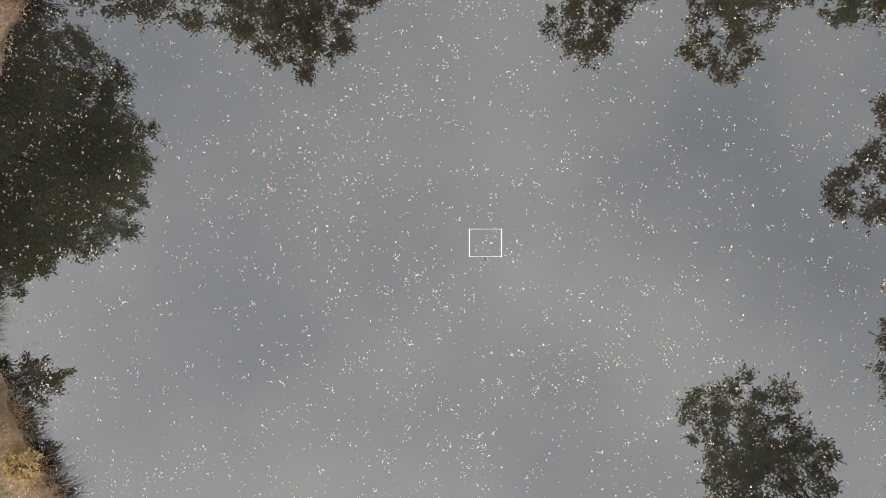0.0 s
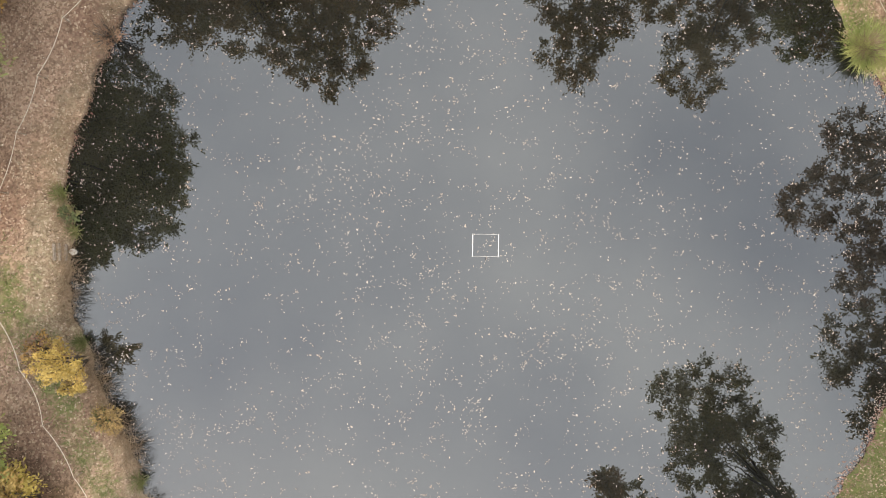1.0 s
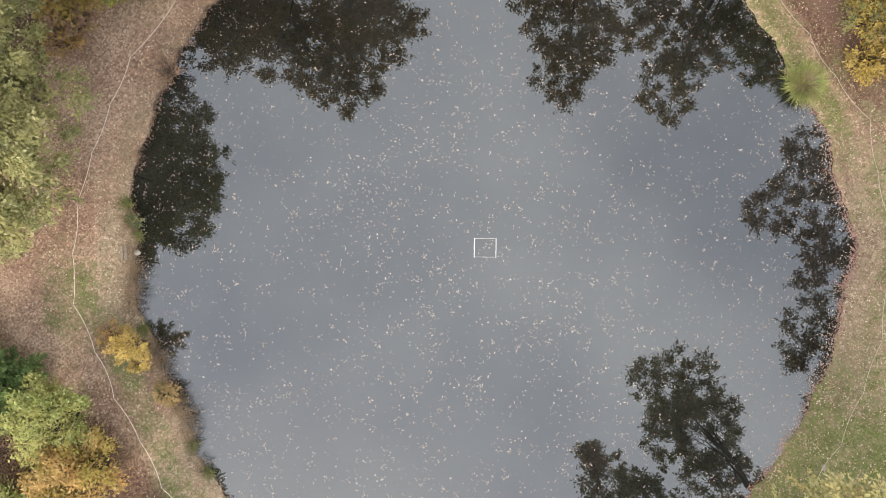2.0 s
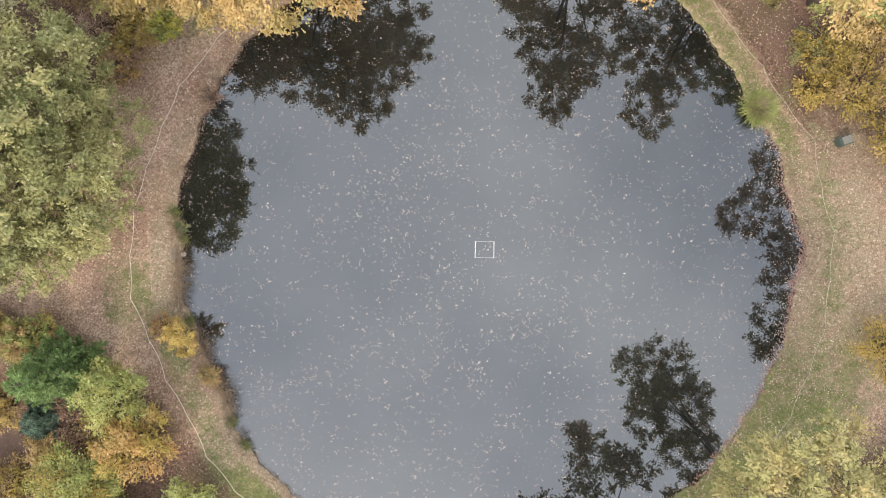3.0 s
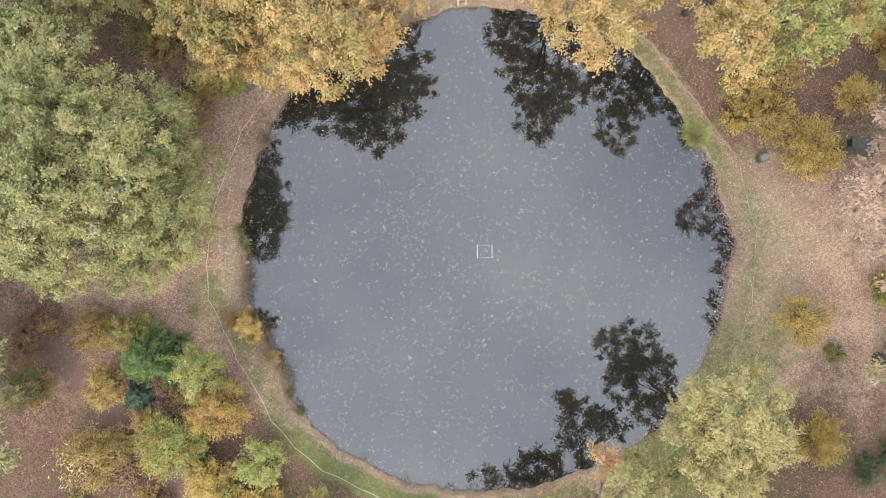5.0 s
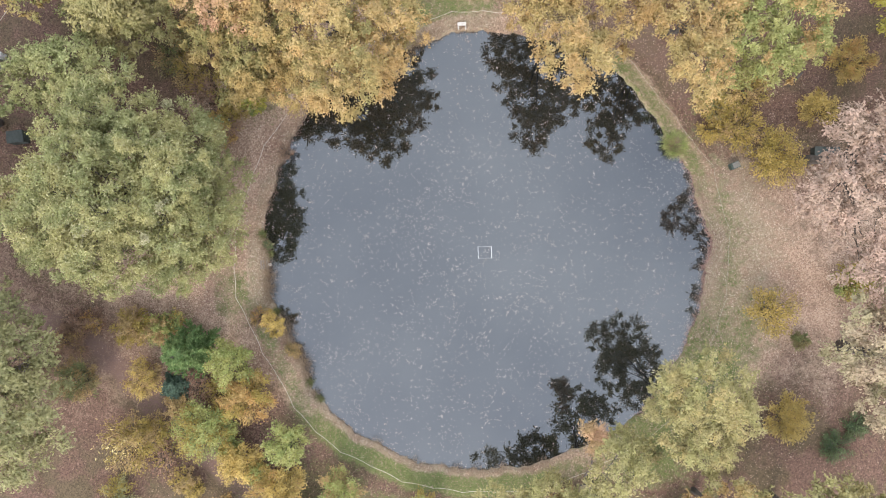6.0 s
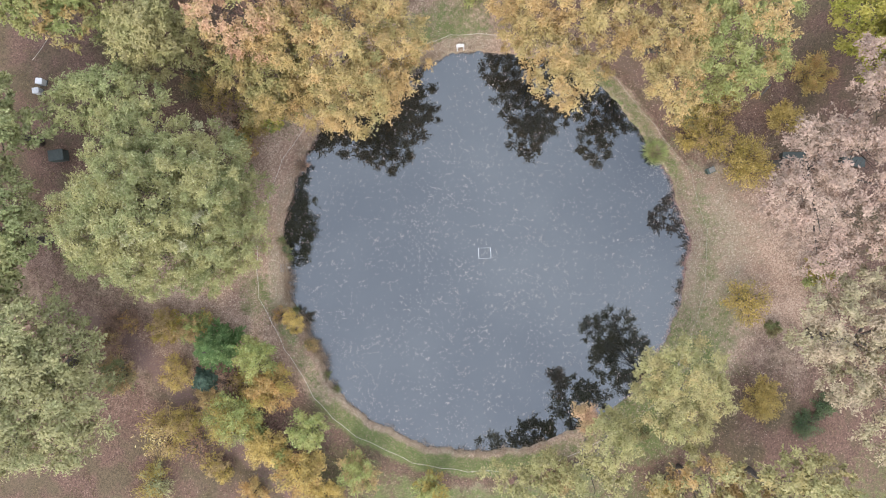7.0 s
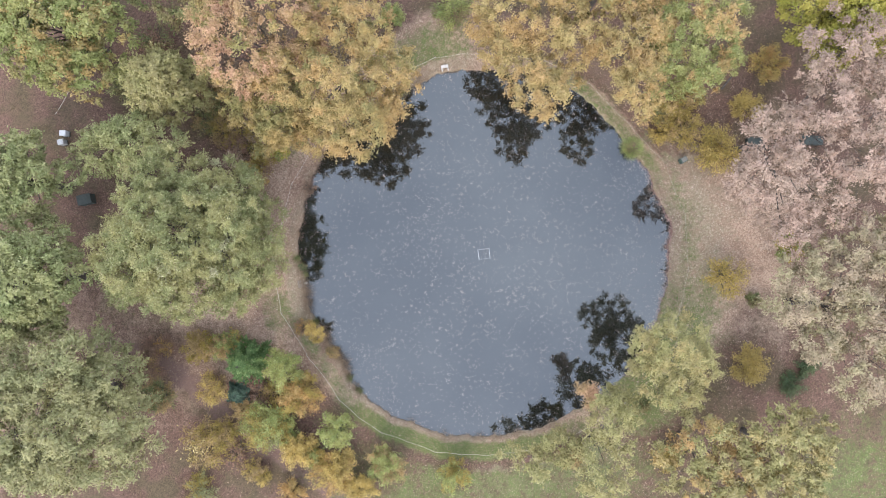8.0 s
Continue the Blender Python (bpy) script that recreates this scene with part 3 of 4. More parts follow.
def conifer(name, label, x, y, radius, height, mat, seed, whorls=11):
    """A young conifer: a stem and whorls of drooping boughs set with needles."""
    gen = np.random.default_rng(seed)
    z = float(land(x, y)) - 0.03
    root = tagged(new(name), label, "conifer", "young conifers")
    root.location = (x, y, z)
    v, f = tube([(0, 0, 0), (0.02, 0, height * 0.5), (0, 0.02, height)], [0.07, 0.045, 0.01], 7)
    part("trunk", mesh_of("trunk", v, f, BARK, True), root)
    pieces = []
    for w in range(whorls):
        up = 0.10 + 0.88 * w / whorls
        reach = radius * (1.12 - 0.92 * up ** 1.3)
        for b in range(9):
            a = 2 * math.pi * b / 9 + w * 0.83 + gen.normal() * 0.16
            rch = reach * gen.uniform(0.72, 1.12)
            base = np.array([0, 0, height * up])
            tip = np.array([math.cos(a) * rch, math.sin(a) * rch, height * up + 0.10 * rch])
            v, f = tube([tuple(base), tuple((base + tip) / 2 - (0, 0, 0.05 * rch)), tuple(tip)], [0.018, 0.012, 0.004], 4)
            part("bough", mesh_of("bough", v, f, BARK, True), root)
            side = np.array([-math.sin(a), math.cos(a), 0.0])
            for fork in range(7):
                f0 = 0.25 + 0.75 * (fork + 1) / 7
                lean = 0 if fork == 6 else (1 if fork % 2 else -1)
                start = base * (1 - f0) + tip * f0
                finger = start + side * lean * rch * (0.36 * (1.25 - f0)) + (tip - base) * 0.16 + (0, 0, gen.uniform(0.0, 0.1))
                n = int(14 + 26 * rch)
                g = gen.uniform(-0.2, 1.0, (n, 1))
                pos = start * (1 - g) + finger * g + gen.normal(size=(n, 3)) * 0.035
                pieces.append(leaf_quads(pos, gen.normal(size=(n, 3)) * 0.5 + (0, 0, 0.8), 0.21, 0.05, gen, ways=(finger - start) + 0.25 * gen.normal(size=(n, 3)) * rch))
    part("needles", quads_mesh("needles", np.concatenate(pieces), mat), root)
    return root


def blades(gen, n, radius, length, width, arch, toward=None):
    """Arching blades out of one tussock, three quads each."""
    a = gen.uniform(0, 2 * math.pi, n) if toward is None else toward + gen.normal(size=n) * 1.1
    out = gen.uniform(0.45, 1.2, n)
    ln = length * gen.uniform(0.6, 1.1, n)
    w = width * gen.uniform(0.7, 1.3, n)
    side = np.stack([-np.sin(a), np.cos(a), 0 * a], -1)
    ways = np.stack([np.cos(a), np.sin(a), 0 * a], -1)
    sa, sr = gen.uniform(0, 2 * math.pi, n), radius * (0.38 if toward is None else 0.9) * np.sqrt(gen.uniform(size=n))
    start = np.stack([sr * np.cos(sa), sr * np.sin(sa), 0 * sr], -1)
    rows = []
    for s in (0.0, 0.4, 0.75, 1.0):
        r = radius * 0.12 * out + ln * arch * out * s ** 1.3
        z = ln * (s - 0.62 * arch * out * s * s)
        rows.append(start + ways * r[:, None] + np.stack([0 * z, 0 * z, np.maximum(z, 0.02)], -1))
    q = []
    for k in range(3):
        wa, wb = w * (1, 0.8, 0.5)[k], w * (0.8, 0.5, 0.08)[k]
        q.append(np.stack([rows[k] - side * wa[:, None] / 2, rows[k] + side * wa[:, None] / 2, rows[k + 1] + side * wb[:, None] / 2, rows[k + 1] - side * wb[:, None] / 2], 1))
    return np.concatenate(q)


def tussock(name, label, category, x, y, radius, length, n, mat, seed, width=0.02, arch=0.8, group="", toward=None):
    gen = np.random.default_rng(seed)
    root = tagged(new(name, quads_mesh(name, blades(gen, n, radius, length, width, arch, toward), mat)), label, category, group)
    root.location = (x, y, max(float(land(x, y)), 0.0) - 0.02)
    return root


broadleaf("broad oak with dense olive green autumn leaves", dome(-22.75, 4.2, 6.55, 13.6, 3.0, 1, 0.90) + [(-22.8, 9.8, 9.6, 1.7), (-24.8, 9.2, 9.2, 1.8), (-28.4, 4.2, 8.6, 1.8), (-28.0, 1.4, 8.0, 1.6), (-18.3, 5.6, 4.6, 1.7), (-18.6, 2.6, 4.8, 1.7), (-19.6, 7.8, 5.0, 1.7), (-20.6, 0.2, 5.0, 1.8)], (-22.6, 4.4), OAK_GREEN, 1, leaf=0.145, stem=0.42, gaps=0.0, fill=1.0, second=OAK_PALE, share=0.025, core=0.6)
broadleaf("oak with golden ochre leaves leaning over the pond",
          [(-8.6, 11.0, 10.2, 2.35), (-6.3, 14.2, 9.3, 2.6), (-10.6, 15.0, 10.4, 3.1), (-11.2, 11.9, 7.4, 2.3), (-8.0, 17.6, 9.8, 3.1), (-13.2, 12.7, 5.2, 1.7), (-8.6, 14.2, 10.8, 2.4), (-7.0, 12.6, 4.4, 1.3), (-13.6, 15.2, 9.8, 1.9)],
          (-9.8, 17.3), OAK_GOLD, 2, leaf=0.155, fill=1.2, gaps=0.02, stem=0.32, second=OAK_OCHRE, share=0.25, core=1.0)
broadleaf("oak with faded orange leaves beside the path",
          [(-16.2, 17.6, 10.2, 3.3), (-13.6, 20.4, 10.2, 3.4), (-17.8, 20.0, 9.0, 2.5), (-16.0, 22.5, 9.5, 3.3), (-12.2, 18.0, 8.6, 2.3)],
          (-15.2, 18.6), OAK_ORANGE, 3, stem=0.3, second=OAK_OCHRE, share=0.2)
broadleaf("smaller oak with ochre and green leaves", [(-16.0, 13.0, 7.0, 2.2), (-17.3, 14.8, 6.6, 1.9), (-14.4, 14.4, 7.6, 2.0), (-15.2, 12.6, 5.6, 1.5), (-14.9, 11.7, 8.1, 1.3), (-14.0, 12.4, 8.4, 1.3)], (-15.4, 14.0), OAK_OCHRE, 4, stem=0.18, core=0.6)
broadleaf("open oak with golden leaves over the water",
          [(3.6, 15.4, 9.0, 1.8), (5.4, 11.3, 11.2, 1.6), (4.4, 13.2, 9.0, 1.8), (6.9, 15.4, 9.8, 2.8), (7.0, 12.9, 8.4, 1.5), (4.4, 18.4, 9.0, 2.8), (2.6, 17.8, 7.5, 1.6), (2.6, 16.2, 5.6, 1.1)],
          (6.2, 18.5), OAK_GOLD, 5, leaf=0.155, stem=0.27, gaps=0.1, fill=1.05)
broadleaf("thin oak with orange ochre leaves", [(10.2, 14.8, 9.5, 1.0), (11.9, 10.1, 11.8, 1.6), (11.9, 13.1, 10.7, 1.6), (13.4, 14.8, 10.0, 2.1), (12.9, 11.4, 9.6, 1.3)],
          (13.6, 15.8), OAK_GOLD, 6, leaf=0.155, stem=0.2, gaps=0.08, fill=1.05)
broadleaf("tree with light green leaves beside the path", [(17.0, 12.8, 9.4, 2.3), (18.4, 14.8, 9.6, 2.5), (15.4, 14.4, 9.0, 1.9), (19.2, 12.4, 7.5, 1.8), (15.9, 11.6, 6.0, 1.3)],
          (16.8, 13.2), FRESH_GREEN, 7, "maple_tree", leaf=0.155, stem=0.22, core=0.6, second=OAK_GOLD, share=0.15)
broadleaf("oak with ochre leaves behind the bank", [(9.2, 19.6, 9.0, 2.9), (13.2, 19.4, 9.2, 2.9), (11.2, 22.6, 9.0, 3.0), (16.4, 18.6, 8.6, 2.4)], (11.4, 20.0), OAK_OCHRE, 22, leaf=0.21, stem=0.26, gaps=0.15)
broadleaf("tree with bright yellow green leaves", dome(30.4, 15.4, 4.3, 10.5, 2.5, 8), (30.4, 15.4), BRIGHT_GREEN, 8, "maple_tree", leaf=0.21, stem=0.22)
broadleaf("thinning oak with faded pink beige leaves and dark limbs",
          [(20.6, 3.1, 11.6, 2.0), (18.7, 2.8, 12.2, 1.5), (20.4, 6.2, 11.0, 1.2), (21.4, -0.9, 10.6, 1.5), (23.2, 1.6, 10.4, 2.8), (24.2, 4.8, 10.8, 2.8), (27.4, 2.8, 10.5, 3.1), (22.6, 0.6, 9.2, 2.4), (26.3, 8.6, 10.4, 2.6), (29.3, 6.4, 10.4, 3.0), (28.2, 11.6, 9.6, 2.8)],
          (23.2, 6.2), PINK_BEIGE, 9, stem=0.34, gaps=0.2, fill=0.85)
broadleaf("oak with faded beige and green leaves",
          [(22.4, -5.8, 10.8, 2.6), (25.4, -4.2, 11.0, 2.9), (24.0, -8.8, 10.2, 2.8), (27.4, -7.4, 11.6, 3.2), (26.4, -11.4, 10.0, 2.7), (29.5, -4.4, 10.0, 3.0), (29.8, -10.4, 10.0, 3.0)],
          (26.0, -7.5), FADED, 11, stem=0.36, gaps=0.12, fill=0.95)
broadleaf("tree with pale yellow green leaves on the bank",
          [(11.3, -8.4, 9.8, 1.6), (13.1, -8.3, 10.0, 1.9), (14.1, -10.2, 8.9, 1.7), (12.6, -10.8, 8.5, 2.2), (13.8, -12.3, 6.6, 1.6), (11.4, -9.9, 6.4, 1.3)],
          (14.0, -12.3), LIME_GREEN, 12, "maple_tree", leaf=0.14, stem=0.22, gaps=0.05, second=LIME_GOLD, share=0.3)
broadleaf("open tree with pale yellow green leaves by the water",
          [(7.6, -13.1, 8.0, 1.3), (8.3, -15.0, 7.0, 1.8), (6.7, -16.3, 6.6, 1.5), (9.2, -13.1, 4.8, 1.2), (4.2, -16.6, 4.8, 1.2), (6.8, -18.0, 7.0, 2.0)],
          (7.2, -17.0), LIME_GREEN, 13, "maple_tree", stem=0.18, gaps=0.22, fill=0.9)
broadleaf("small open tree with yellow green leaves by the water", [(3.5, -16.4, 4.5, 1.0), (1.3, -17.2, 4.2, 0.9), (2.4, -18.4, 4.4, 1.2), (-0.2, -17.0, 3.9, 0.7)], (2.2, -18.0), LIME_GREEN, 23, "maple_tree", stem=0.1, gaps=0.25)
broadleaf("open tree with pale yellow green leaves in the wood", [(14.6, -16.6, 7.2, 2.3), (12.8, -18.6, 7.0, 2.1), (16.6, -18.5, 7.0, 2.1), (14.8, -20.4, 7.0, 2.3)], (15.0, -18.0), LIME_GREEN, 14, "maple_tree", leaf=0.19, stem=0.2, gaps=0.1, fill=1.05, second=OAK_GOLD, share=0.35)
broadleaf("open tree with pale yellow green leaves in the wood", [(20.0, -15.9, 9.0, 1.6), (21.5, -18.0, 8.6, 2.1), (18.7, -18.0, 8.6, 1.9), (22.6, -16.6, 8.0, 1.5), (21.0, -20.6, 8.0, 2.4), (17.6, -20.8, 8.0, 2.3)], (20.6, -18.4), LIME_GREEN, 15, "maple_tree", leaf=0.19, stem=0.22, gaps=0.06, fill=1.05, second=LIME_GOLD, share=0.4)
broadleaf("oak with light green leaves in the wood", dome(-36.0, 10.6, 3.8, 12.5, 3.5, 16), (-36.0, 10.6), SAGE, 16, leaf=0.21, stem=0.25)
broadleaf("oak with light green leaves in the wood", dome(-35.6, 2.6, 4.4, 13.5, 3.5, 17), (-35.6, 2.6), SAGE, 17, leaf=0.21, stem=0.28)
broadleaf("low spreading oak with light green leaves", [(-29.6, 12.9, 6.0, 1.8), (-27.2, 13.2, 6.4, 1.7), (-25.2, 12.8, 6.0, 1.3), (-28.2, 11.8, 5.2, 1.5), (-31.0, 12.0, 5.6, 1.3)], (-27.6, 13.2), SAGE, 18, stem=0.16)
broadleaf("large oak with grey green leaves in the wood", dome(-34.0, -7.4, 6.9, 14.0, 3.5, 19), (-34.0, -7.4), GREY_GREEN, 19, clump=0.8, leaf=0.21, stem=0.38)
broadleaf("young tree with yellow green leaves", dome(-24.2, 17.2, 3.0, 9.0, 1.5, 20), (-24.2, 17.2), LIME_GREEN, 20, "maple_tree", leaf=0.21, stem=0.14)
broadleaf("oak with yellow green leaves in the wood", dome(-31.0, 22.2, 5.2, 12.0, 3.0, 21), (-31.0, 22.2), FRESH_GREEN, 21, second=OAK_OCHRE, share=0.35, leaf=0.21, stem=0.28)

conifer("fir_tree", "young blue green conifer among the shrubs", -21.5, -6.5, 1.8, 5.2, FIR, 30, 11)
conifer("fir_tree", "small dark conifer between the shrubs", -23.2, -9.4, 0.95, 1.7, TEAL, 31, 6)

# shrubs and saplings along the west and south banks
shrub("sapling", "green sapling turning yellow in a thicket", -18.5, -7.5, 1.9, 4.8, BUSH_GREEN, 40, fill=1.05)
shrub("sapling", "orange and yellow autumn sapling in a thicket", -17.3, -10.0, 2.05, 4.4, BUSH_ORANGE, 41, second=BUSH_OLIVE)
shrub("shrub", "ochre autumn shrub at the woodland edge", -25.0, -8.5, 1.6, 3.0, BUSH_OCHRE, 42, second=BUSH_YELLOW)
shrub("shrub", "low ochre shrub between saplings", -23.0, -10.9, 1.1, 1.6, BUSH_OCHRE, 43, fill=0.6)
shrub("sapling", "olive green sapling turning ochre", -20.5, -12.3, 2.3, 4.4, BUSH_GREEN, 44, sprays=46, second=BUSH_OLIVE)
shrub("shrub", "yellow autumn shrub in a thicket", -18.2, -14.7, 1.8, 3.2, BUSH_YELLOW, 45, second=BUSH_GOLD)
shrub("shrub", "orange yellow shrub in a thicket", -15.6, -17.0, 2.2, 3.0, BUSH_YELLOW, 46, sprays=44, second=BUSH_ORANGE)
shrub("sapling", "leafy green sapling beside the rope", -14.6, -13.2, 1.7, 4.6, BUSH_GREEN, 47, leaf=0.17)
shrub("shrub", "green shrub with orange edges on the south bank", -10.8, -17.1, 1.9, 3.2, BUSH_GREEN, 48, second=BUSH_OCHRE)
shrub("shrub", "green shrub on the south bank", -5.2, -18.7, 1.6, 3.6, BUSH_GREEN, 49, second=BUSH_OLIVE)
shrub("shrub", "dark green and brown shrub in the wood", -29.8, -8.4, 1.6, 3.6, BUSH_DARK, 50, second=BUSH_OCHRE)
thin = shrub("shrub", "thin olive shrub with pale yellow leaves", -26.2, -13.2, 2.3, 3.0, BUSH_OLIVE, 51, fill=0.42, second=BUSH_OCHRE)
PALE_YELLOW = leaf_material("long_pale_yellow_leaf", (0.54, 0.45, 0.19), (0.47, 0.37, 0.15), (0.66, 0.58, 0.30), 32.0, 0.5, 0.1)
gen = np.random.default_rng(77)
at = np.stack([gen.normal(size=60) * 0.8 - 0.5, gen.normal(size=60) * 0.6 - 0.1, gen.uniform(1.6, 2.9, 60)], -1)
part("pale_leaves", quads_mesh("pale_leaves", leaf_quads(at, gen.normal(size=at.shape) * 0.25 + (0, 0, 1), 0.28, 0.075, gen), PALE_YELLOW), thin, "long pale yellow leaves")
shrub("shrub", "low ochre shrub in the wood", -22.5, -16.2, 1.2, 2.0, BUSH_OCHRE, 52, fill=0.5, second=BUSH_OLIVE)
shrub("shrub", "orange brown shrub in the wood", -19.5, -18.5, 1.4, 2.2, BUSH_ORANGE, 53, fill=0.6)
shrub("shrub", "yellow shrub on the south bank", -13.3, -18.9, 1.5, 2.6, BUSH_YELLOW, 54)
shrub("shrub", "ochre and green shrub under the oak", -26.0, -4.7, 1.5, 2.6, BUSH_OLIVE, 55, second=BUSH_OCHRE)
shrub("shrub", "ochre shrub under the oak", -24.0, -5.0, 1.4, 2.6, BUSH_OCHRE, 56, second=BUSH_GREEN)
shrub("shrub", "low red brown shrub on the litter", -30.4, -4.5, 1.3, 1.4, BUSH_RED, 57, fill=0.6)
shrub("shrub", "bright yellow shrub at the water's edge", -15.6, -4.7, 0.95, 3.2, BUSH_YELLOW, 58, leaf=0.10, sprays=17, fill=0.7, second=BUSH_GOLD)
shrub("shrub", "low yellow shrub at the water's edge", -15.75, -5.7, 0.5, 1.2, BUSH_YELLOW, 150, leaf=0.09, fill=0.6, sprays=16)
shrub("shrub", "low orange brown shrub at the water's edge", -16.8, -4.4, 0.9, 1.1, BUSH_ORANGE, 59, leaf=0.1, fill=0.45, second=BUSH_RED)
shrub("shrub", "olive and ochre shrub between the saplings", -19.2, -13.6, 1.3, 2.6, BUSH_OLIVE, 151, fill=0.7, second=BUSH_GREEN)
shrub("shrub", "yellow green shrub in the thicket", -17.0, -15.6, 1.2, 2.4, BUSH_GREEN, 152, fill=0.7, second=BUSH_YELLOW)
shrub("shrub", "low olive yellow undergrowth at the woodland edge", -27.9, -17.5, 1.9, 1.4, BUSH_OLIVE, 153, fill=0.4, second=GREY_GREEN)
shrub("shrub", "olive undergrowth with yellow leaves", -24.6, -12.6, 1.5, 1.8, BUSH_OLIVE, 154, fill=0.45, second=BUSH_OCHRE)
shrub("shrub", "rust brown undergrowth under the grey green oak", -29.0, -4.4, 1.1, 1.5, BUSH_RED, 155, fill=0.4, second=BUSH_ORANGE)
shrub("shrub", "yellow green low shrub beside the conifer", -23.2, -4.6, 1.1, 1.8, BUSH_GREEN, 156, fill=0.5, second=BUSH_YELLOW)
broadleaf("dark green tree behind the orange oak", [(-21.8, 24.6, 6.0, 2.3), (-24.0, 26.0, 6.5, 2.4), (-19.6, 26.0, 6.0, 2.2)], (-22.0, 25.6), BUSH_DARK, 157, "maple_tree", leaf=0.21, stem=0.2)
shrub("shrub", "dark brown brush under the trees", -26.6, 22.6, 2.0, 1.6, BUSH_DARK, 158, fill=0.4, second=BUSH_RED)
shrub("shrub", "dark brown brush under the trees", -27.6, 19.8, 1.6, 1.3, BUSH_RED, 159, fill=0.35, second=BUSH_DARK)
shrub("shrub", "dark green undergrowth under the oak", -29.4, 19.2, 2.0, 1.6, BUSH_DARK, 160, fill=0.55, second=FRESH_GREEN)
# east side
shrub("shrub", "yellow autumn shrub on the east bank", 20.4, -4.7, 2.0, 3.0, BUSH_YELLOW, 60, fill=0.36, second=BUSH_OLIVE)
shrub("shrub", "small green shrub on the litter", 22.8, -7.0, 0.7, 1.2, BUSH_DARK, 61)
shrub("shrub", "bright yellow shrub at the woodland edge", 21.4, -12.4, 1.8, 3.2, BUSH_YELLOW, 62)
shrub("bramble", "dark green bramble spreading over the ground", 25.4, -14.9, 1.3, 0.6, BRAMBLE, 63, leaf=0.12, fill=0.5)
shrub("bramble", "dark green bramble spreading over the ground", 26.9, -13.4, 1.2, 0.6, BRAMBLE, 69, leaf=0.12, fill=0.5)
shrub("shrub", "olive green shrub under the trees", 26.3, -2.7, 1.5, 2.6, BUSH_OLIVE, 64, second=BUSH_GREEN)
shrub("shrub", "olive yellow shrub by the path", 18.6, 8.5, 1.8, 2.6, BUSH_OLIVE, 65, fill=0.45, second=BUSH_OCHRE)
shrub("shrub", "olive yellow shrub by the path", 21.0, 6.4, 2.2, 3.4, BUSH_OLIVE, 66, fill=0.6, second=BUSH_YELLOW)
shrub("shrub", "yellow shrub on the litter", 24.3, 9.8, 1.5, 2.2, BUSH_YELLOW, 67, fill=0.9)
shrub("shrub", "yellow orange shrub at the woodland edge", 26.4, 13.1, 1.7, 3.2, BUSH_YELLOW, 68, second=BUSH_ORANGE)
# undergrowth in the north west, the north and the south east
shrub("shrub", "bright yellow green shrub beside the path", -16.5, 11.3, 1.0, 2.6, BRIGHT_GREEN, 100, second=BUSH_GREEN)
shrub("shrub", "thin ochre shrub beside the path", -18.0, 11.4, 1.4, 1.8, BUSH_OLIVE, 101, fill=0.6, second=BUSH_OCHRE)
shrub("shrub", "ochre and rust shrub under the oak", -18.9, 9.0, 1.1, 2.2, BUSH_ORANGE, 124, fill=0.45, second=BUSH_RED)
shrub("shrub", "brown leafless brush beside the path", -18.7, 9.8, 1.1, 1.5, BUSH_RED, 102, fill=0.35, second=BUSH_OLIVE)
shrub("shrub", "brown thin brush in the wood", -20.4, 12.6, 1.7, 1.4, BUSH_RED, 103, fill=0.3, second=BUSH_OLIVE)
shrub("shrub", "olive shrub turning orange under the oak", -19.6, 10.2, 0.9, 1.6, BUSH_OLIVE, 104, fill=0.6, second=BUSH_ORANGE)
shrub("shrub", "thin brown brush in the wood", -22.6, 15.0, 1.8, 1.6, BUSH_DARK, 105, fill=0.3, second=BUSH_OCHRE)
shrub("shrub", "ochre brown brush under the orange oak", -21.6, 17.4, 1.9, 2.2, BUSH_OCHRE, 106, fill=0.4, second=BUSH_DARK)
shrub("shrub", "olive brush under the trees", -21.4, 13.9, 1.6, 2.0, BUSH_OLIVE, 107, fill=0.4, second=BUSH_OCHRE)
shrub("shrub", "low green shrub north of the pond", 0.2, 21.8, 2.0, 1.8, BUSH_GREEN, 108, fill=0.5, second=BUSH_DARK)
shrub("shrub", "green shrub beside the oak", -5.4, 22.0, 1.2, 2.0, BUSH_GREEN, 109, fill=0.8)
shrub("shrub", "low dark green bush under a tree", 14.4, -14.0, 1.0, 1.0, BUSH_DARK, 110, fill=0.7)
shrub("shrub", "low dark green bush under a tree", 12.0, -15.2, 0.8, 0.9, BUSH_DARK, 111, fill=0.7)
shrub("shrub", "olive shrub under the trees", 13.4, -19.6, 1.4, 2.0, BUSH_OLIVE, 112, fill=0.7)
shrub("shrub", "ochre shrub under the trees", 5.4, -18.4, 1.4, 2.0, BUSH_OCHRE, 113, fill=0.6)
shrub("shrub", "small yellow shrub in the wood", -22.0, -17.0, 0.9, 1.6, BUSH_YELLOW, 114, fill=0.4, second=BUSH_OLIVE)
shrub("shrub", "brown undergrowth between the saplings", -21.4, -9.4, 1.7, 1.2, BUSH_RED, 115, fill=0.14)
shrub("shrub", "brown undergrowth between the saplings", -24.0, -14.6, 2.0, 1.3, BUSH_RED, 116, fill=0.1, second=BUSH_OLIVE)
shrub("shrub", "brown and orange shrub under the grey green oak", -30.6, -6.0, 1.5, 2.0, BUSH_RED, 118, fill=0.5, second=BUSH_OCHRE)
shrub("shrub", "bare twiggy shrub at the water's edge", -14.7, 7.9, 0.8, 1.5, BUSH_RED, 119, leaf=0.08, fill=0.06)
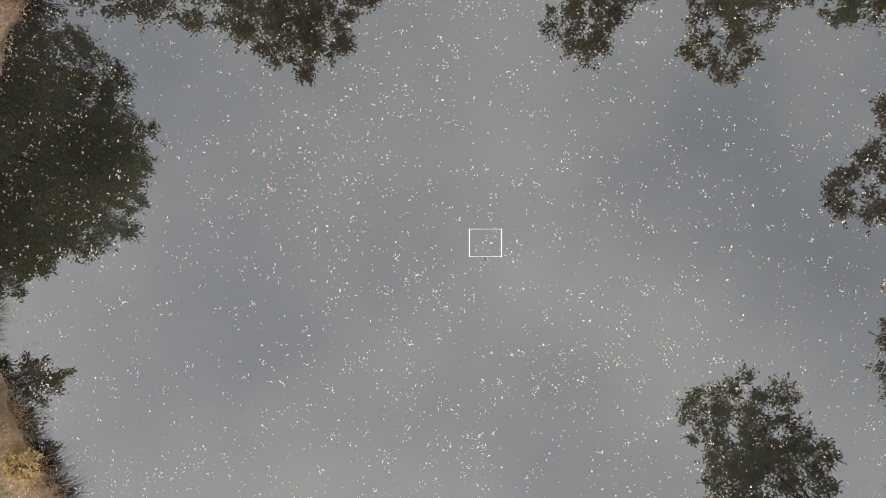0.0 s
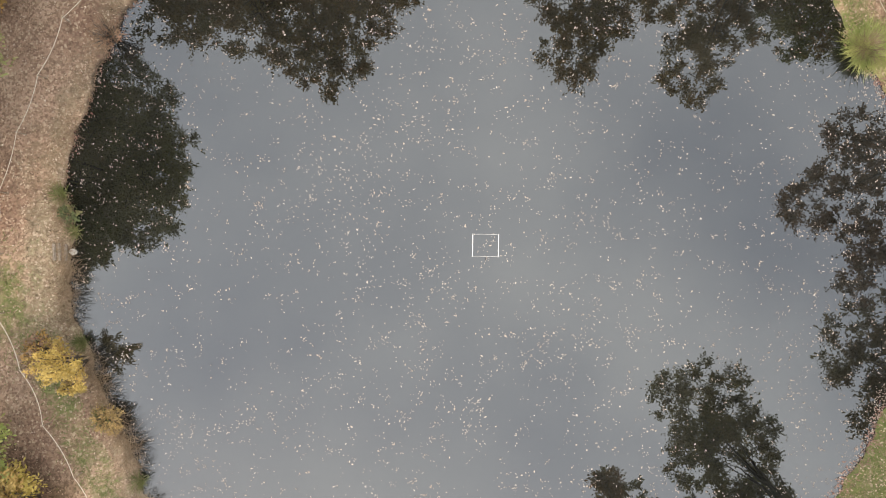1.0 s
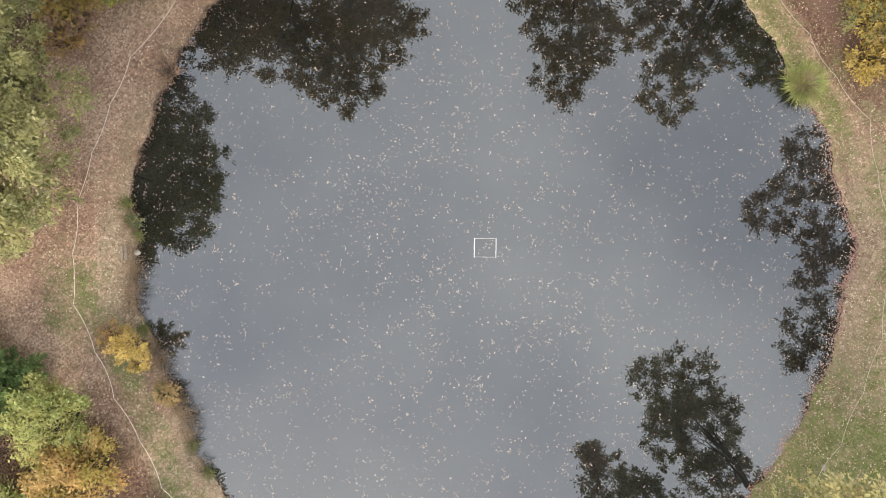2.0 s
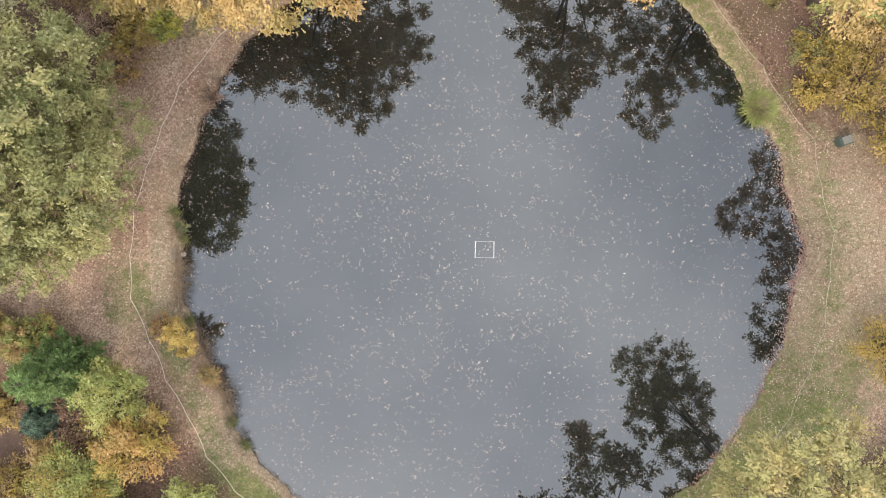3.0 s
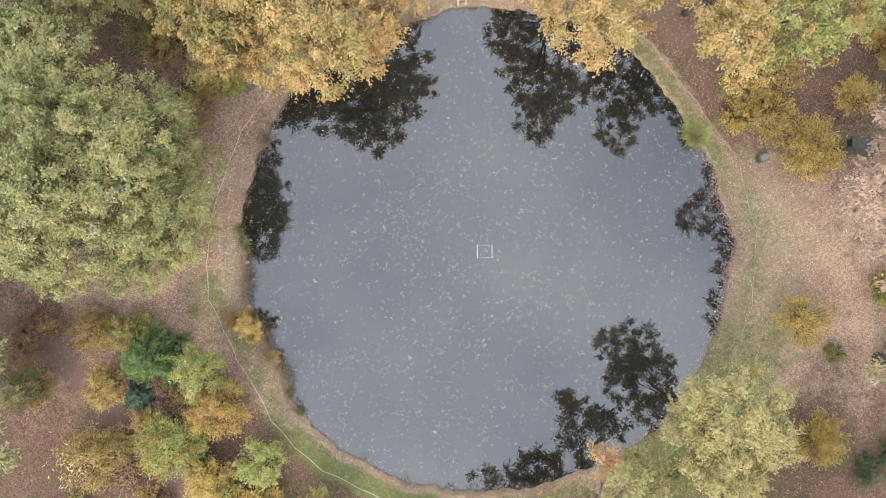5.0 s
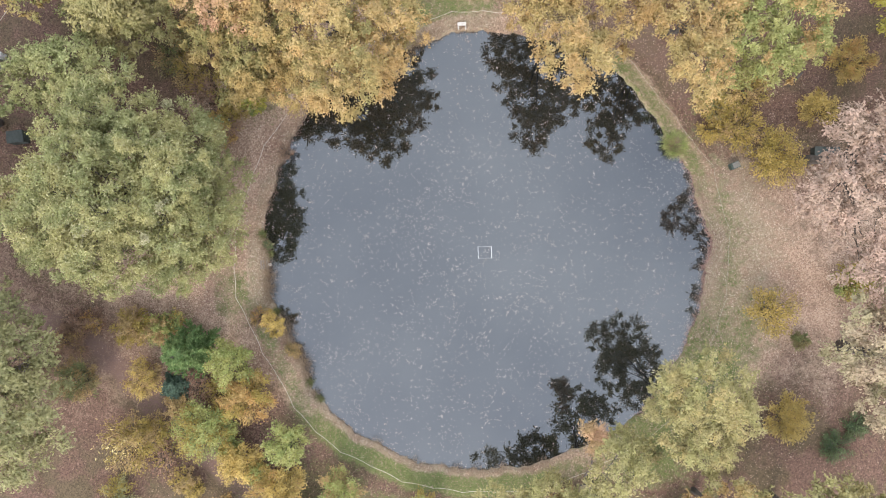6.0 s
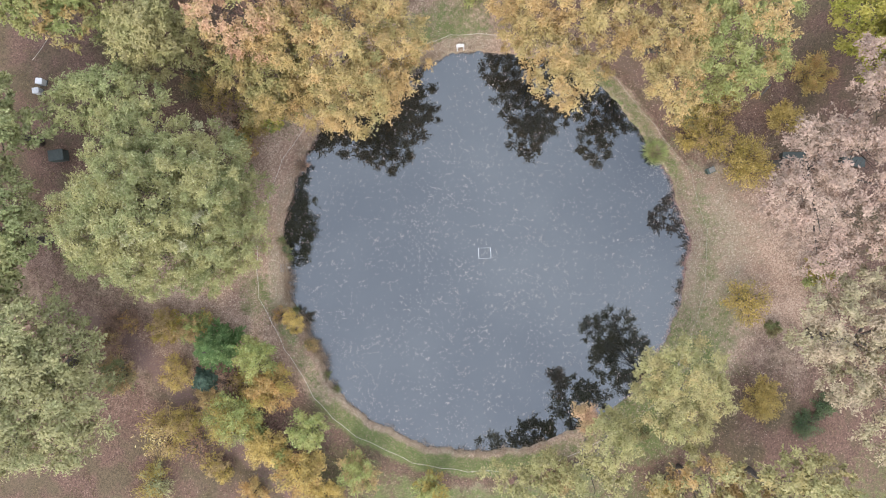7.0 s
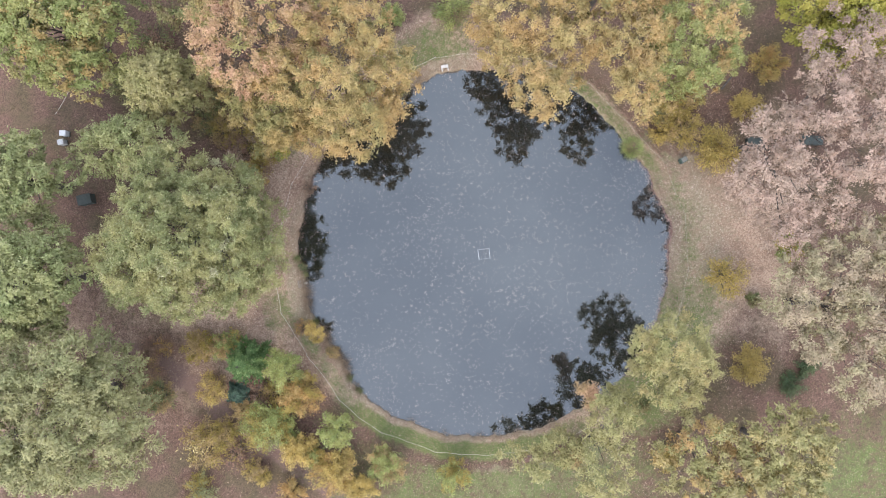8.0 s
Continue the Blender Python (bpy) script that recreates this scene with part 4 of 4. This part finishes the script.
shrub("shrub", "grey green shrub hanging over the water", -16.35, 1.0, 0.45, 0.7, BRAMBLE, 120, leaf=0.09, fill=0.35, second=GREY_GREEN)
shrub("shrub", "dry brown shrub at the water's edge", -14.6, -7.0, 0.7, 0.8, BUSH_OCHRE, 121, leaf=0.09, fill=0.3)
shrub("shrub", "dark green shrub beside the path", 14.6, 13.2, 0.6, 1.0, BUSH_DARK, 122, fill=0.7)
shrub("shrub", "thin ochre shrub beside the path", 17.6, 10.0, 1.4, 2.0, BUSH_OLIVE, 123, fill=0.5, second=BUSH_OCHRE)
shrub("shrub", "thin olive undergrowth between the saplings", -22.2, -12.6, 1.3, 1.3, BUSH_OLIVE, 130, fill=0.25, second=BUSH_RED)
shrub("shrub", "thin olive undergrowth between the saplings", -20.2, -9.6, 1.2, 1.2, BUSH_OLIVE, 131, fill=0.25, second=BUSH_OCHRE)
shrub("shrub", "thin grey brown brush beside the path", -18.6, 13.2, 1.5, 1.4, PINK_BEIGE, 132, leaf=0.1, fill=0.3, second=BUSH_OLIVE)
shrub("shrub", "thin grey brown brush in the wood", -20.6, 11.2, 1.4, 1.2, PINK_BEIGE, 133, leaf=0.1, fill=0.3, second=BUSH_RED)
# orange branch of the open tree by the water, added as a separate tree
broadleaf("orange leaved branch leaning over the water, built with its own trunk", [(6.3, -11.5, 6.6, 0.42), (6.8, -12.6, 5.9, 0.3)], (7.0, -16.9), OAK_ORANGE, 135, leaf=0.14, stem=0.08, gaps=0.1)
shrub("shrub", "olive green undergrowth under the thin oak", 16.6, 10.6, 1.6, 2.0, BUSH_OLIVE, 140, fill=0.4, second=BUSH_DARK)
shrub("shrub", "ochre and olive undergrowth by the path", 19.4, 11.2, 1.6, 2.0, BUSH_OLIVE, 141, fill=0.4, second=BUSH_OCHRE)
shrub("shrub", "low yellow shrub by the path", 16.7, 8.6, 1.1, 1.4, BUSH_YELLOW, 142, fill=0.4, second=BUSH_OLIVE)

# ---------------------------------------------------------------- banks: tussocks, reeds, turf


def on_shore(degrees, off):
    a = radians(degrees)
    r = float(shore_radius(np.array(a))) + off
    return CENTRE[0] + r * math.cos(a), CENTRE[1] + r * math.sin(a)


tuft = tussock("grass_tussock", "large green ornamental grass tussock on the bank", "grass", 14.25, 7.65, 1.0, 1.0, 2300, BLADE, 70, 0.022, 0.85)
heart = tussock("dead_heart", "", "", 14.25, 7.65, 0.6, 0.85, 520, STRAW, 71, 0.024, 0.7)
heart.parent, heart.location = tuft, (0, 0, 0.12)
REEDS = "dry tussocks along the shore"
for k, (deg, off, length, count) in enumerate([(183, 0.1, 0.9, 160), (186, 0.05, 1.1, 260), (189, 0.1, 1.0, 220), (192, 0.15, 0.8, 160), (199, 0.1, 1.0, 240), (202, 0.0, 1.1, 260),
                                              (205, 0.15, 0.9, 200), (209, 0.0, 1.2, 300), (212, 0.0, 1.1, 260), (215, 0.15, 0.8, 180), (220, 0.1, 0.7, 140), (178, 0.2, 0.8, 150),
                                              (104, 0.2, 0.9, 200), (107, 0.1, 0.9, 200), (101, 0.3, 0.7, 140), (110, 0.2, 0.8, 160), (252, 0.1, 0.6, 120), (263, 0.1, 0.6, 120),
                                              (268, 0.15, 0.6, 120), (275, 0.1, 0.6, 120), (281, 0.2, 0.6, 120), (241, 0.1, 0.5, 100), (286, 0.2, 0.7, 140), (167, 0.1, 0.6, 120)]):
    x, y = on_shore(deg, off)
    tussock("reed_tussock", "dry straw coloured tussock hanging over the water's edge", "grass", x, y, 0.5, length * 0.85, count, STRAW, 80 + k, 0.011, 0.75, REEDS, radians(deg + 180))
for k, (deg, off, length) in enumerate([(217, 0.0, 0.6), (222, -0.05, 0.55), (180, 0.0, 0.5), (175, 0.05, 0.6), (196, 0.1, 0.5), (207, 0.3, 0.6)]):
    x, y = on_shore(deg, off)
    tussock("sedge_tussock", "green sedge tussock at the water's edge", "grass", x, y, 0.4, length, 220, TURF, 120 + k, 0.02, 0.8, "green tussocks along the shore")

# turf: short blades over the grassy parts of the banks
gen = np.random.default_rng(5)
n = 90000
ta, td = gen.uniform(0, 2 * math.pi, n), gen.uniform(0, 1, n) ** 1.5 * 7.0 - 0.06
tr = shore_radius(ta) + td
tx, ty = CENTRE[0] + tr * np.cos(ta), CENTRE[1] + tr * np.sin(ta)
g, dr, m, w = covers(tx, ty)
keep = gen.uniform(size=n) < np.clip(np.maximum(g, dr * 0.75) + 0.25 * (td < 0.3), 0, 1) * np.where(np.cos(ta + 0.26) > 0.35, step(td, 0.08, 0.35), 1.0)
tx, ty, green = tx[keep], ty[keep], (g > dr)[keep]


def turf_quads(x, y, length):
    k = len(x)
    a = gen.uniform(0, 2 * math.pi, k)
    ways = np.stack([np.cos(a), np.sin(a), gen.uniform(0.25, 1.1, k)], -1)
    ways = unit(ways) * (length * gen.uniform(0.5, 1.3, (k, 1)))
    side = np.stack([-np.sin(a), np.cos(a), 0 * a], -1) * gen.uniform(0.008, 0.02, (k, 1))
    base = np.stack([x, y, np.maximum(land(x, y), 0.0)], -1)
    return np.stack([base - side, base + side, base + ways + side * 0.3, base + ways - side * 0.3], 1)


tagged(new("bank_grass", quads_mesh("bank_grass", turf_quads(tx[green], ty[green], 0.2), TURF)), "short green grass on the banks", "grass", kind="stuff")
tagged(new("dry_grass", quads_mesh("dry_grass", turf_quads(tx[~green], ty[~green], 0.2), STRAW)), "short dry grass on the banks", "grass", kind="stuff")

# low plants and brush on the woodland floor
UNDER = leaf_material("undergrowth_leaves", (0.130, 0.105, 0.050), (0.200, 0.140, 0.078), (0.32, 0.27, 0.13), 28.0, 0.35, 0.15)
n = 5200
ux, uy = gen.uniform(-48, 40, n), gen.uniform(-32, 32, n)
ang, d = polar(ux, uy)
rich = np.array([noise.noise(Vector((a * 0.22, b * 0.22, 5))) * 0.7 + noise.noise(Vector((a * 0.8, b * 0.8, 9))) * 0.4 for a, b in zip(ux, uy)])
wild = np.where(np.abs((np.degrees(ang) + 180) % 360 - 180) < 26, step(d, 8, 13), step(d, 3.2, 6.0)) * (1 - trail(ux, uy))
keep = (gen.uniform(size=n) < wild) & (rich + 0.25 * gen.normal(size=n) > 0.0)
ux, uy = ux[keep], uy[keep]
tall = gen.uniform(0.08, 0.38, len(ux))
each_n = 26
spots = np.repeat(np.stack([ux, uy, land(ux, uy)], -1), each_n, 0)
high = np.repeat(tall, each_n)
off = gen.normal(size=(len(spots), 3)) * 0.5
off[:, :2] *= (0.25 + high)[:, None] * 1.3
off[:, 2] = high * gen.uniform(0.15, 1.0, len(spots))
tagged(new("undergrowth", quads_mesh("undergrowth", leaf_quads(spots + off, gen.normal(size=spots.shape) * 0.45 + (0, 0, 0.8), 0.13, 0.06, gen), UNDER)),
       "low olive and brown plants on the woodland floor", "undergrowth", kind="stuff")

# ---------------------------------------------------------------- leaves on the ground and on the water
n = 85000
la, ld = gen.uniform(0, 2 * math.pi, n), gen.uniform(0.02, 1, n) ** 1.6 * 18
lr = shore_radius(la) + ld
lx, ly = CENTRE[0] + lr * np.cos(la), CENTRE[1] + lr * np.sin(la)
g, dr, m, w = covers(lx, ly)
keep = gen.uniform(size=n) > 0.45 * g + 0.35 * w
lx, ly = lx[keep], ly[keep]
pos = np.stack([lx, ly, land(lx, ly) + 0.03], -1)
tagged(new("fallen_leaves", quads_mesh("fallen_leaves", leaf_quads(pos, gen.normal(size=pos.shape) * 0.35 + (0, 0, 1), 0.085, 0.05, gen), FALLEN)),
       "dry brown and pale leaves fallen on the ground", "leaves", kind="stuff")

# paler curled leaves, thick on the open east bank and along the west path
PALE_FALLEN = leaf_material("pale_fallen_leaf", (0.50, 0.40, 0.30), (0.44, 0.33, 0.25), (0.72, 0.63, 0.52), 29.0, 0.5, 0.05)
n = 34000
la, ld = gen.uniform(0, 2 * math.pi, n), gen.uniform(0.0, 1, n) ** 1.4 * 11 + 0.05
share = 0.10 + 0.9 * near(la, 352, 52) + 0.6 * near(la, 165, 30) + 0.12 * near(la, 45, 30)
keep = gen.uniform(size=n) < share * (0.55 + 0.45 * np.sin(la * 37 + ld * 1.9) * np.sin(ld * 2.3 - la * 11))
lr = shore_radius(la[keep]) + ld[keep]
lx, ly = CENTRE[0] + lr * np.cos(la[keep]), CENTRE[1] + lr * np.sin(la[keep])
pos = np.stack([lx, ly, land(lx, ly) + 0.05], -1)
tagged(new("pale_fallen_leaves", quads_mesh("pale_fallen_leaves", leaf_quads(pos, gen.normal(size=pos.shape) * 0.4 + (0, 0, 1), 0.085, 0.055, gen), PALE_FALLEN)),
       "pale curled leaves scattered over the banks", "leaves", kind="stuff")


def scattered(count):
    """Places on the water: loose leaves, and drifts of some leaves together."""
    out = []
    while len(out) < count:
        a, r = gen.uniform(0, 2 * math.pi), 16.8 * math.sqrt(gen.uniform())
        x, y = CENTRE[0] + r * math.cos(a), CENTRE[1] + r * math.sin(a)
        if float(polar(x, y)[1]) > -0.1:
            continue
        rich = noise.noise(Vector((x * 0.16 + 3, y * 0.16, 0))) * 0.5 + noise.noise(Vector((x * 0.5, y * 0.5 + 7, 2))) * 0.4 + 0.5
        if gen.uniform() > rich + 0.26:
            continue
        out.append((x, y))
        if gen.uniform() < 0.34:
            for _ in range(gen.integers(1, 6)):
                out.append((x + gen.normal() * 0.1, y + gen.normal() * 0.1))
    return np.array(out)


spots = scattered(12500)
# denser drifts, and the leaves blown against the east bank
for x, y, spread, count in ((-5.6, 2.0, 1.3, 90), (-4.2, 0.4, 0.9, 40), (-11.9, -7.3, 0.45, 45), (2.0, -4.0, 0.4, 30), (10.6, -3.2, 1.5, 60), (-3.6, 8.4, 0.4, 16), (5.8, 3.0, 0.5, 16), (12.4, -4.0, 0.9, 50), (-4.0, 3.4, 0.8, 30)):
    spots = np.concatenate([spots, gen.normal(size=(count, 2)) * spread + (x, y)])
for lo, hi, depth, count in ((-62, 45, 0.12, 800), (-24, 24, 0.42, 900), (-38, -18, 0.3, 160), (205, 300, 0.15, 200), (45, 95, 0.2, 200), (120, 200, 0.2, 260)):
    a = np.radians(gen.uniform(lo, hi, count))
    r = shore_radius(a) - np.abs(gen.normal(size=count)) * depth - 0.02
    spots = np.concatenate([spots, np.stack([CENTRE[0] + r * np.cos(a), CENTRE[1] + r * np.sin(a)], -1)])
pos = np.concatenate([spots, np.full((len(spots), 1), 0.008)], 1)
sizes = gen.choice(3, len(pos), p=(0.50, 0.36, 0.14))
afloat = [leaf_quads(pos[sizes == k], gen.normal(size=pos[sizes == k].shape) * 0.14 + (0, 0, 1), ln, wd, gen, 0.14) for k, (ln, wd) in enumerate(((0.046, 0.026), (0.072, 0.030), (0.098, 0.048)))]
tagged(new("floating_leaves", quads_mesh("floating_leaves", np.concatenate(afloat), FLOATING)),
       "pale dry leaves floating on the pond", "leaves", kind="stuff")

# rust brown leaves washed up along the east shore
RUST_LEAF = leaf_material("rust_leaf", (0.190, 0.105, 0.080), (0.270, 0.165, 0.130), (0.50, 0.37, 0.31), 33.0, 0.5, 0.05)
a = np.radians(np.concatenate([gen.uniform(-48, 30, 1500), gen.normal(size=500) * 5 - 3, gen.uniform(140, 175, 200)]))
off = np.where(gen.uniform(size=len(a)) < 0.75, -np.abs(gen.normal(size=len(a))) * 0.16, np.abs(gen.normal(size=len(a))) * 0.12)
r = shore_radius(a) + off + 0.02
lx, ly = CENTRE[0] + r * np.cos(a), CENTRE[1] + r * np.sin(a)
pos = np.stack([lx, ly, np.maximum(land(lx, ly) + 0.03, 0.012)], -1)
tagged(new("washed_up_leaves", quads_mesh("washed_up_leaves", leaf_quads(pos, gen.normal(size=pos.shape) * 0.2 + (0, 0, 1), 0.095, 0.055, gen), RUST_LEAF)),
       "rust brown leaves washed up along the shore", "leaves", kind="stuff")

# ---------------------------------------------------------------- the floating frame
feeder = tagged(new("floating_frame"), "square floating frame of white plastic pipes on the pond", "floating frame")
feeder.location = (0, 0.015, 0)


def pipe(length, radius, mat, axis):
    bm = bmesh.new()
    turn = Matrix.Rotation(radians(90), 4, 'Y' if axis == 'x' else 'X')
    bmesh.ops.create_cone(bm, cap_ends=True, segments=14, radius1=radius, radius2=radius, depth=length, matrix=turn)
    return from_bm("pipe", bm, mat)


for name, x, y, length, axis, mat in (("pipe", -0.5, 0, 0.86, 'y', PIPE), ("pipe", 0.5, 0, 0.86, 'y', PIPE), ("pipe", 0, 0.43, 1.0, 'x', PIPE_DIRTY), ("pipe", 0, -0.43, 1.0, 'x', PIPE_DIRTY)):
    ob = part(name, pipe(length, 0.017 if axis == 'y' else 0.009, mat, axis), feeder, "" if mat is PIPE else "grey weathered pipe")
    ob.location = (x, y, 0.012)
for x in (-0.5, 0.5):
    for y in (-0.43, 0.43):
        bm = bmesh.new()
        bmesh.ops.create_uvsphere(bm, u_segments=10, v_segments=8, radius=0.026)
        part("corner_joint", from_bm("corner_joint", bm, PIPE_DIRTY), feeder, "grey pipe elbow").location = (x, y, 0.012)
bm = box_bm(0.05, 0.07, 0.05, 0.012)
part("weight", from_bm("weight", bm, BLACK), feeder, "small black weight").location = (0, -0.53, 0.01)
bm = box_bm(0.012, 0.1, 0.012, 0.003)
part("cord", from_bm("cord", bm, BLACK), feeder, "short black cord").location = (0, -0.47, 0.012)

# ---------------------------------------------------------------- rope on posts round the pond
ROPE_AT = [(152.8, 1.45), (160, 1.49), (168, 1.52), (176, 1.92), (184, 2.3), (190, 2.2), (198, 2.1), (205, 1.95), (212, 1.8), (220, 1.58), (228, 1.48), (249, 1.5), (268, 1.45), (276, 1.55), (300, 1.7), (328, 1.6),
           (338, 1.3), (349, 1.5), (357, 1.2), (376, 1.5), (384, 1.2), (404, 0.9), (410, 1.1), (430, 1.2), (450, 1.15), (465, 1.4), (495, 1.0), (505, 1.02), (513, 1.45)]
deg_r, off_r = zip(*ROPE_AT)
fence = tagged(new("rope_fence"), "pale rope strung between low posts round the pond", "rope fence")
posts, a = [], 152.8
while a < 507:
    off = float(np.interp(a, deg_r, off_r))
    x, y = on_shore(a, off)
    posts.append((x, y, float(land(x, y))))
    a += math.degrees(2.34 / (16.3 + off)) * (gen.uniform(0.92, 1.08) if a > 215 else 1.0)
bm = bmesh.new()
bmesh.ops.create_cone(bm, cap_ends=True, segments=8, radius1=0.022, radius2=0.018, depth=0.62, matrix=Matrix.Translation((0, 0, 0.27)))
post_mesh = from_bm("post", bm, POST)
for x, y, z in posts:
    ob = part("post", post_mesh, fence)
    ob.matrix_basis = pose(x, y, z, gen.normal() * 3, gen.normal() * 3, 0)
for k in range(len(posts)):
    a, b = Vector(posts[k]), Vector(posts[(k + 1) % len(posts)])
    a.z, b.z = a.z + 0.54, b.z + 0.54
    sag = gen.uniform(0.12, 0.26)
    line = [tuple(a.lerp(b, s / 8) - Vector((0, 0, sag * 4 * (s / 8) * (1 - s / 8)))) for s in range(9)]
    thin = -14.0 < b.y < 16.0 and b.x > 6.0
    v, f = tube(line, [0.010 if thin else 0.0135] * 9, 6)
    part("rope", mesh_of("rope", v, f, OLD_ROPE if thin else ROPE, True), fence)

# two ropes farther off in the wood
for pts in (((-26.2, 11.3), (-27.6, 8.6)), ((-25.4, 16.4), (-26.6, 19.2)), ((-36.0, 17.2), (-34.2, 19.6))):
    stray = tagged(new("rope_line"), "pale rope stretched between posts in the wood", "rope")
    (x0, y0), (x1, y1) = pts
    line = [(x0 + (x1 - x0) * s / 6, y0 + (y1 - y0) * s / 6, float(land(x0, y0)) + 0.7 - 0.5 * (s / 6) * (1 - s / 6)) for s in range(7)]
    v, f = tube(line, [0.018] * 7, 6)
    part("rope", mesh_of("rope", v, f, ROPE, True), stray)
    for x, y in pts:
        part("post", post_mesh, stray).matrix_basis = pose(x, y, float(land(x, y)), 0, 0, 0) @ Matrix.Diagonal((1.3, 1.3, 1.3, 1))

# ---------------------------------------------------------------- small built things
box = tagged(new("grit_bin"), "dark green box with a pale lid beside the path", "bin")
box.matrix_world = pose(18.45, 5.95, float(land(18.45, 5.95)), 0, 0, 22)
part("body", from_bm("body", box_bm(0.62, 0.44, 0.56, 0.03, (0, 0, 0.28)), BIN_GREEN), box)
part("lid", from_bm("lid", box_bm(0.50, 0.40, 0.06, 0.02, (0.05, 0.01, 0.60)), BIN_LID), box, "pale grey green lid")
part("rim", from_bm("rim", box_bm(0.66, 0.48, 0.05, 0.015, (0, 0, 0.55)), BIN_GREEN), box)

sluice = tagged(new("pond_outlet"), "pale concrete outlet with a black panel for the shade inside the opening at the shore", "outlet")
sluice.matrix_world = pose(-1.3, 16.95, 0.0, 0, 0, 3)
part("cap_slab", from_bm("cap_slab", box_bm(0.66, 0.26, 0.1, 0.02, (0, 0.14, 0.46)), STONE), sluice)
for x in (-0.27, 0.27):
    part("cheek_wall", from_bm("cheek_wall", box_bm(0.1, 0.4, 0.56, 0.015, (x, 0.0, 0.15)), STONE), sluice)
# solid black panel stands in for the shade inside the outlet
part("opening", from_bm("opening", box_bm(0.43, 0.04, 0.5, 0.005, (0, 0.1, 0.15)), BLACK), sluice, "black panel for the shade inside the opening")


def boulder(name, label, x, y, sx, sy, sz, seed, mat=STONE, group=""):
    bm = bmesh.new()
    bmesh.ops.create_icosphere(bm, subdivisions=3, radius=1)
    for v in bm.verts:
        k = 1 + 0.22 * noise.noise(v.co * 1.4 + Vector((seed, 0, 0))) + 0.08 * noise.noise(v.co * 4 + Vector((0, seed, 0)))
        v.co = Vector((v.co.x * sx * k, v.co.y * sy * k, v.co.z * sz * k))
    ob = tagged(new(name, from_bm(name, bm, mat)), label, "stone", group)
    ob.location = (x, y, max(float(land(x, y)), 0.0) + sz * 0.3)
    return ob


boulder("stone", "white stone at the water's edge", -16.3, -0.5, 0.16, 0.12, 0.12, 1)
for k in range(3):
    slab = tagged(new("stone_slab", from_bm("stone_slab", box_bm(0.13, 0.7, 0.1, 0.03), SLAB)), "weathered grey stone slab laid as a step", "stone slab", "stone slabs at the shore")
    slab.matrix_world = pose(-16.5 - 0.19 * k, -0.5, max(float(land(-16.5 - 0.19 * k, -0.5)), 0.05) + 0.03, 0, 0, 4)
boulder("stone", "weathered stone lying in the grass", 15.4, -9.65, 0.1, 0.16, 0.1, 2, SLAB)
shard = tagged(new("stone_slab", from_bm("stone_slab", box_bm(0.15, 0.3, 0.06, 0.02), STONE)), "small pale stone slab lying on the bank", "stone slab")
shard.matrix_world = pose(11.75, -11.42, float(land(11.75, -11.42)) + 0.06, 12, 16, -24)

for x, y, turn, paint in ((-35.6, 15.5, -8, WHITE), (-35.9, 14.75, 6, PIPE_DIRTY)):
    hive = tagged(new("white_box" if paint is WHITE else "grey_box"), "small white box standing on the litter" if paint is WHITE else "small weathered grey box beside a white one", "box", "boxes in the wood")
    z = float(land(x, y))
    hive.matrix_world = pose(x, y, z, 0, 0, turn)
    part("body", from_bm("body", box_bm(0.5, 0.42, 0.6, 0.02, (0, 0, 0.35)), paint), hive)
    part("lid", from_bm("lid", box_bm(0.56, 0.48, 0.07, 0.02, (0, 0, 0.68)), paint), hive)
    part("base", from_bm("base", box_bm(0.6, 0.5, 0.1, 0.01, (0, 0, 0.02)), DARK_BOX), hive, "dark base")
crate = tagged(new("dark_box"), "dark box standing on the litter", "box")
crate.matrix_world = pose(-34.4, 9.4, float(land(-34.4, 9.4)), 0, 0, 5)
part("body", from_bm("body", box_bm(1.2, 0.85, 0.8, 0.03, (0, 0, 0.4)), DARK_BOX), crate)
part("lid", from_bm("lid", box_bm(1.26, 0.9, 0.06, 0.02, (0, 0, 0.83)), DARK_BOX), crate)


def log(label, points, radius):
    v, f = tube(points, [radius, radius * 0.9, radius * 0.7], 9)
    return tagged(new("fallen_log", mesh_of("fallen_log", v, f, BARK, True)), label, "log", "fallen logs")


for x, y, dx, dy, r in ((23.2, 12.2, 0.5, 0.5, 0.09), (25.4, 18.7, 0.9, 0.7, 0.16)):
    z = float(land(x, y)) + r * 0.8
    log("dark fallen log lying on the litter", [(x - dx, y - dy, z), (x, y, z + 0.04), (x + dx, y + dy, z)], r)

# two blocks stand in for one long dark green thing of unknown kind
green_block = tagged(new("dark_green_block"), "dark green block for a long unidentified thing half hidden under the pink oak", "box")
green_block.matrix_world = pose(25.0, 6.7, float(land(25.0, 6.7)), 0, 0, -3)
part("body", from_bm("body", box_bm(1.75, 0.72, 0.62, 0.03, (0, 0, 0.31)), DARK_BOX), green_block)
part("lid", from_bm("lid", box_bm(1.82, 0.78, 0.06, 0.02, (0, 0, 0.65)), DARK_BOX), green_block)
copy_thing(green_block, pose(29.7, 6.15, float(land(29.7, 6.15)), 0, 0, -10))
board = tagged(new("board", from_bm("board", box_bm(0.55, 0.5, 0.05, 0.01), SLAB)), "small square weathered board lying on the litter", "board")
board.matrix_world = pose(-42.9, 0.9, float(land(-42.9, 0.9)) + 0.03, 0, 0, 8)
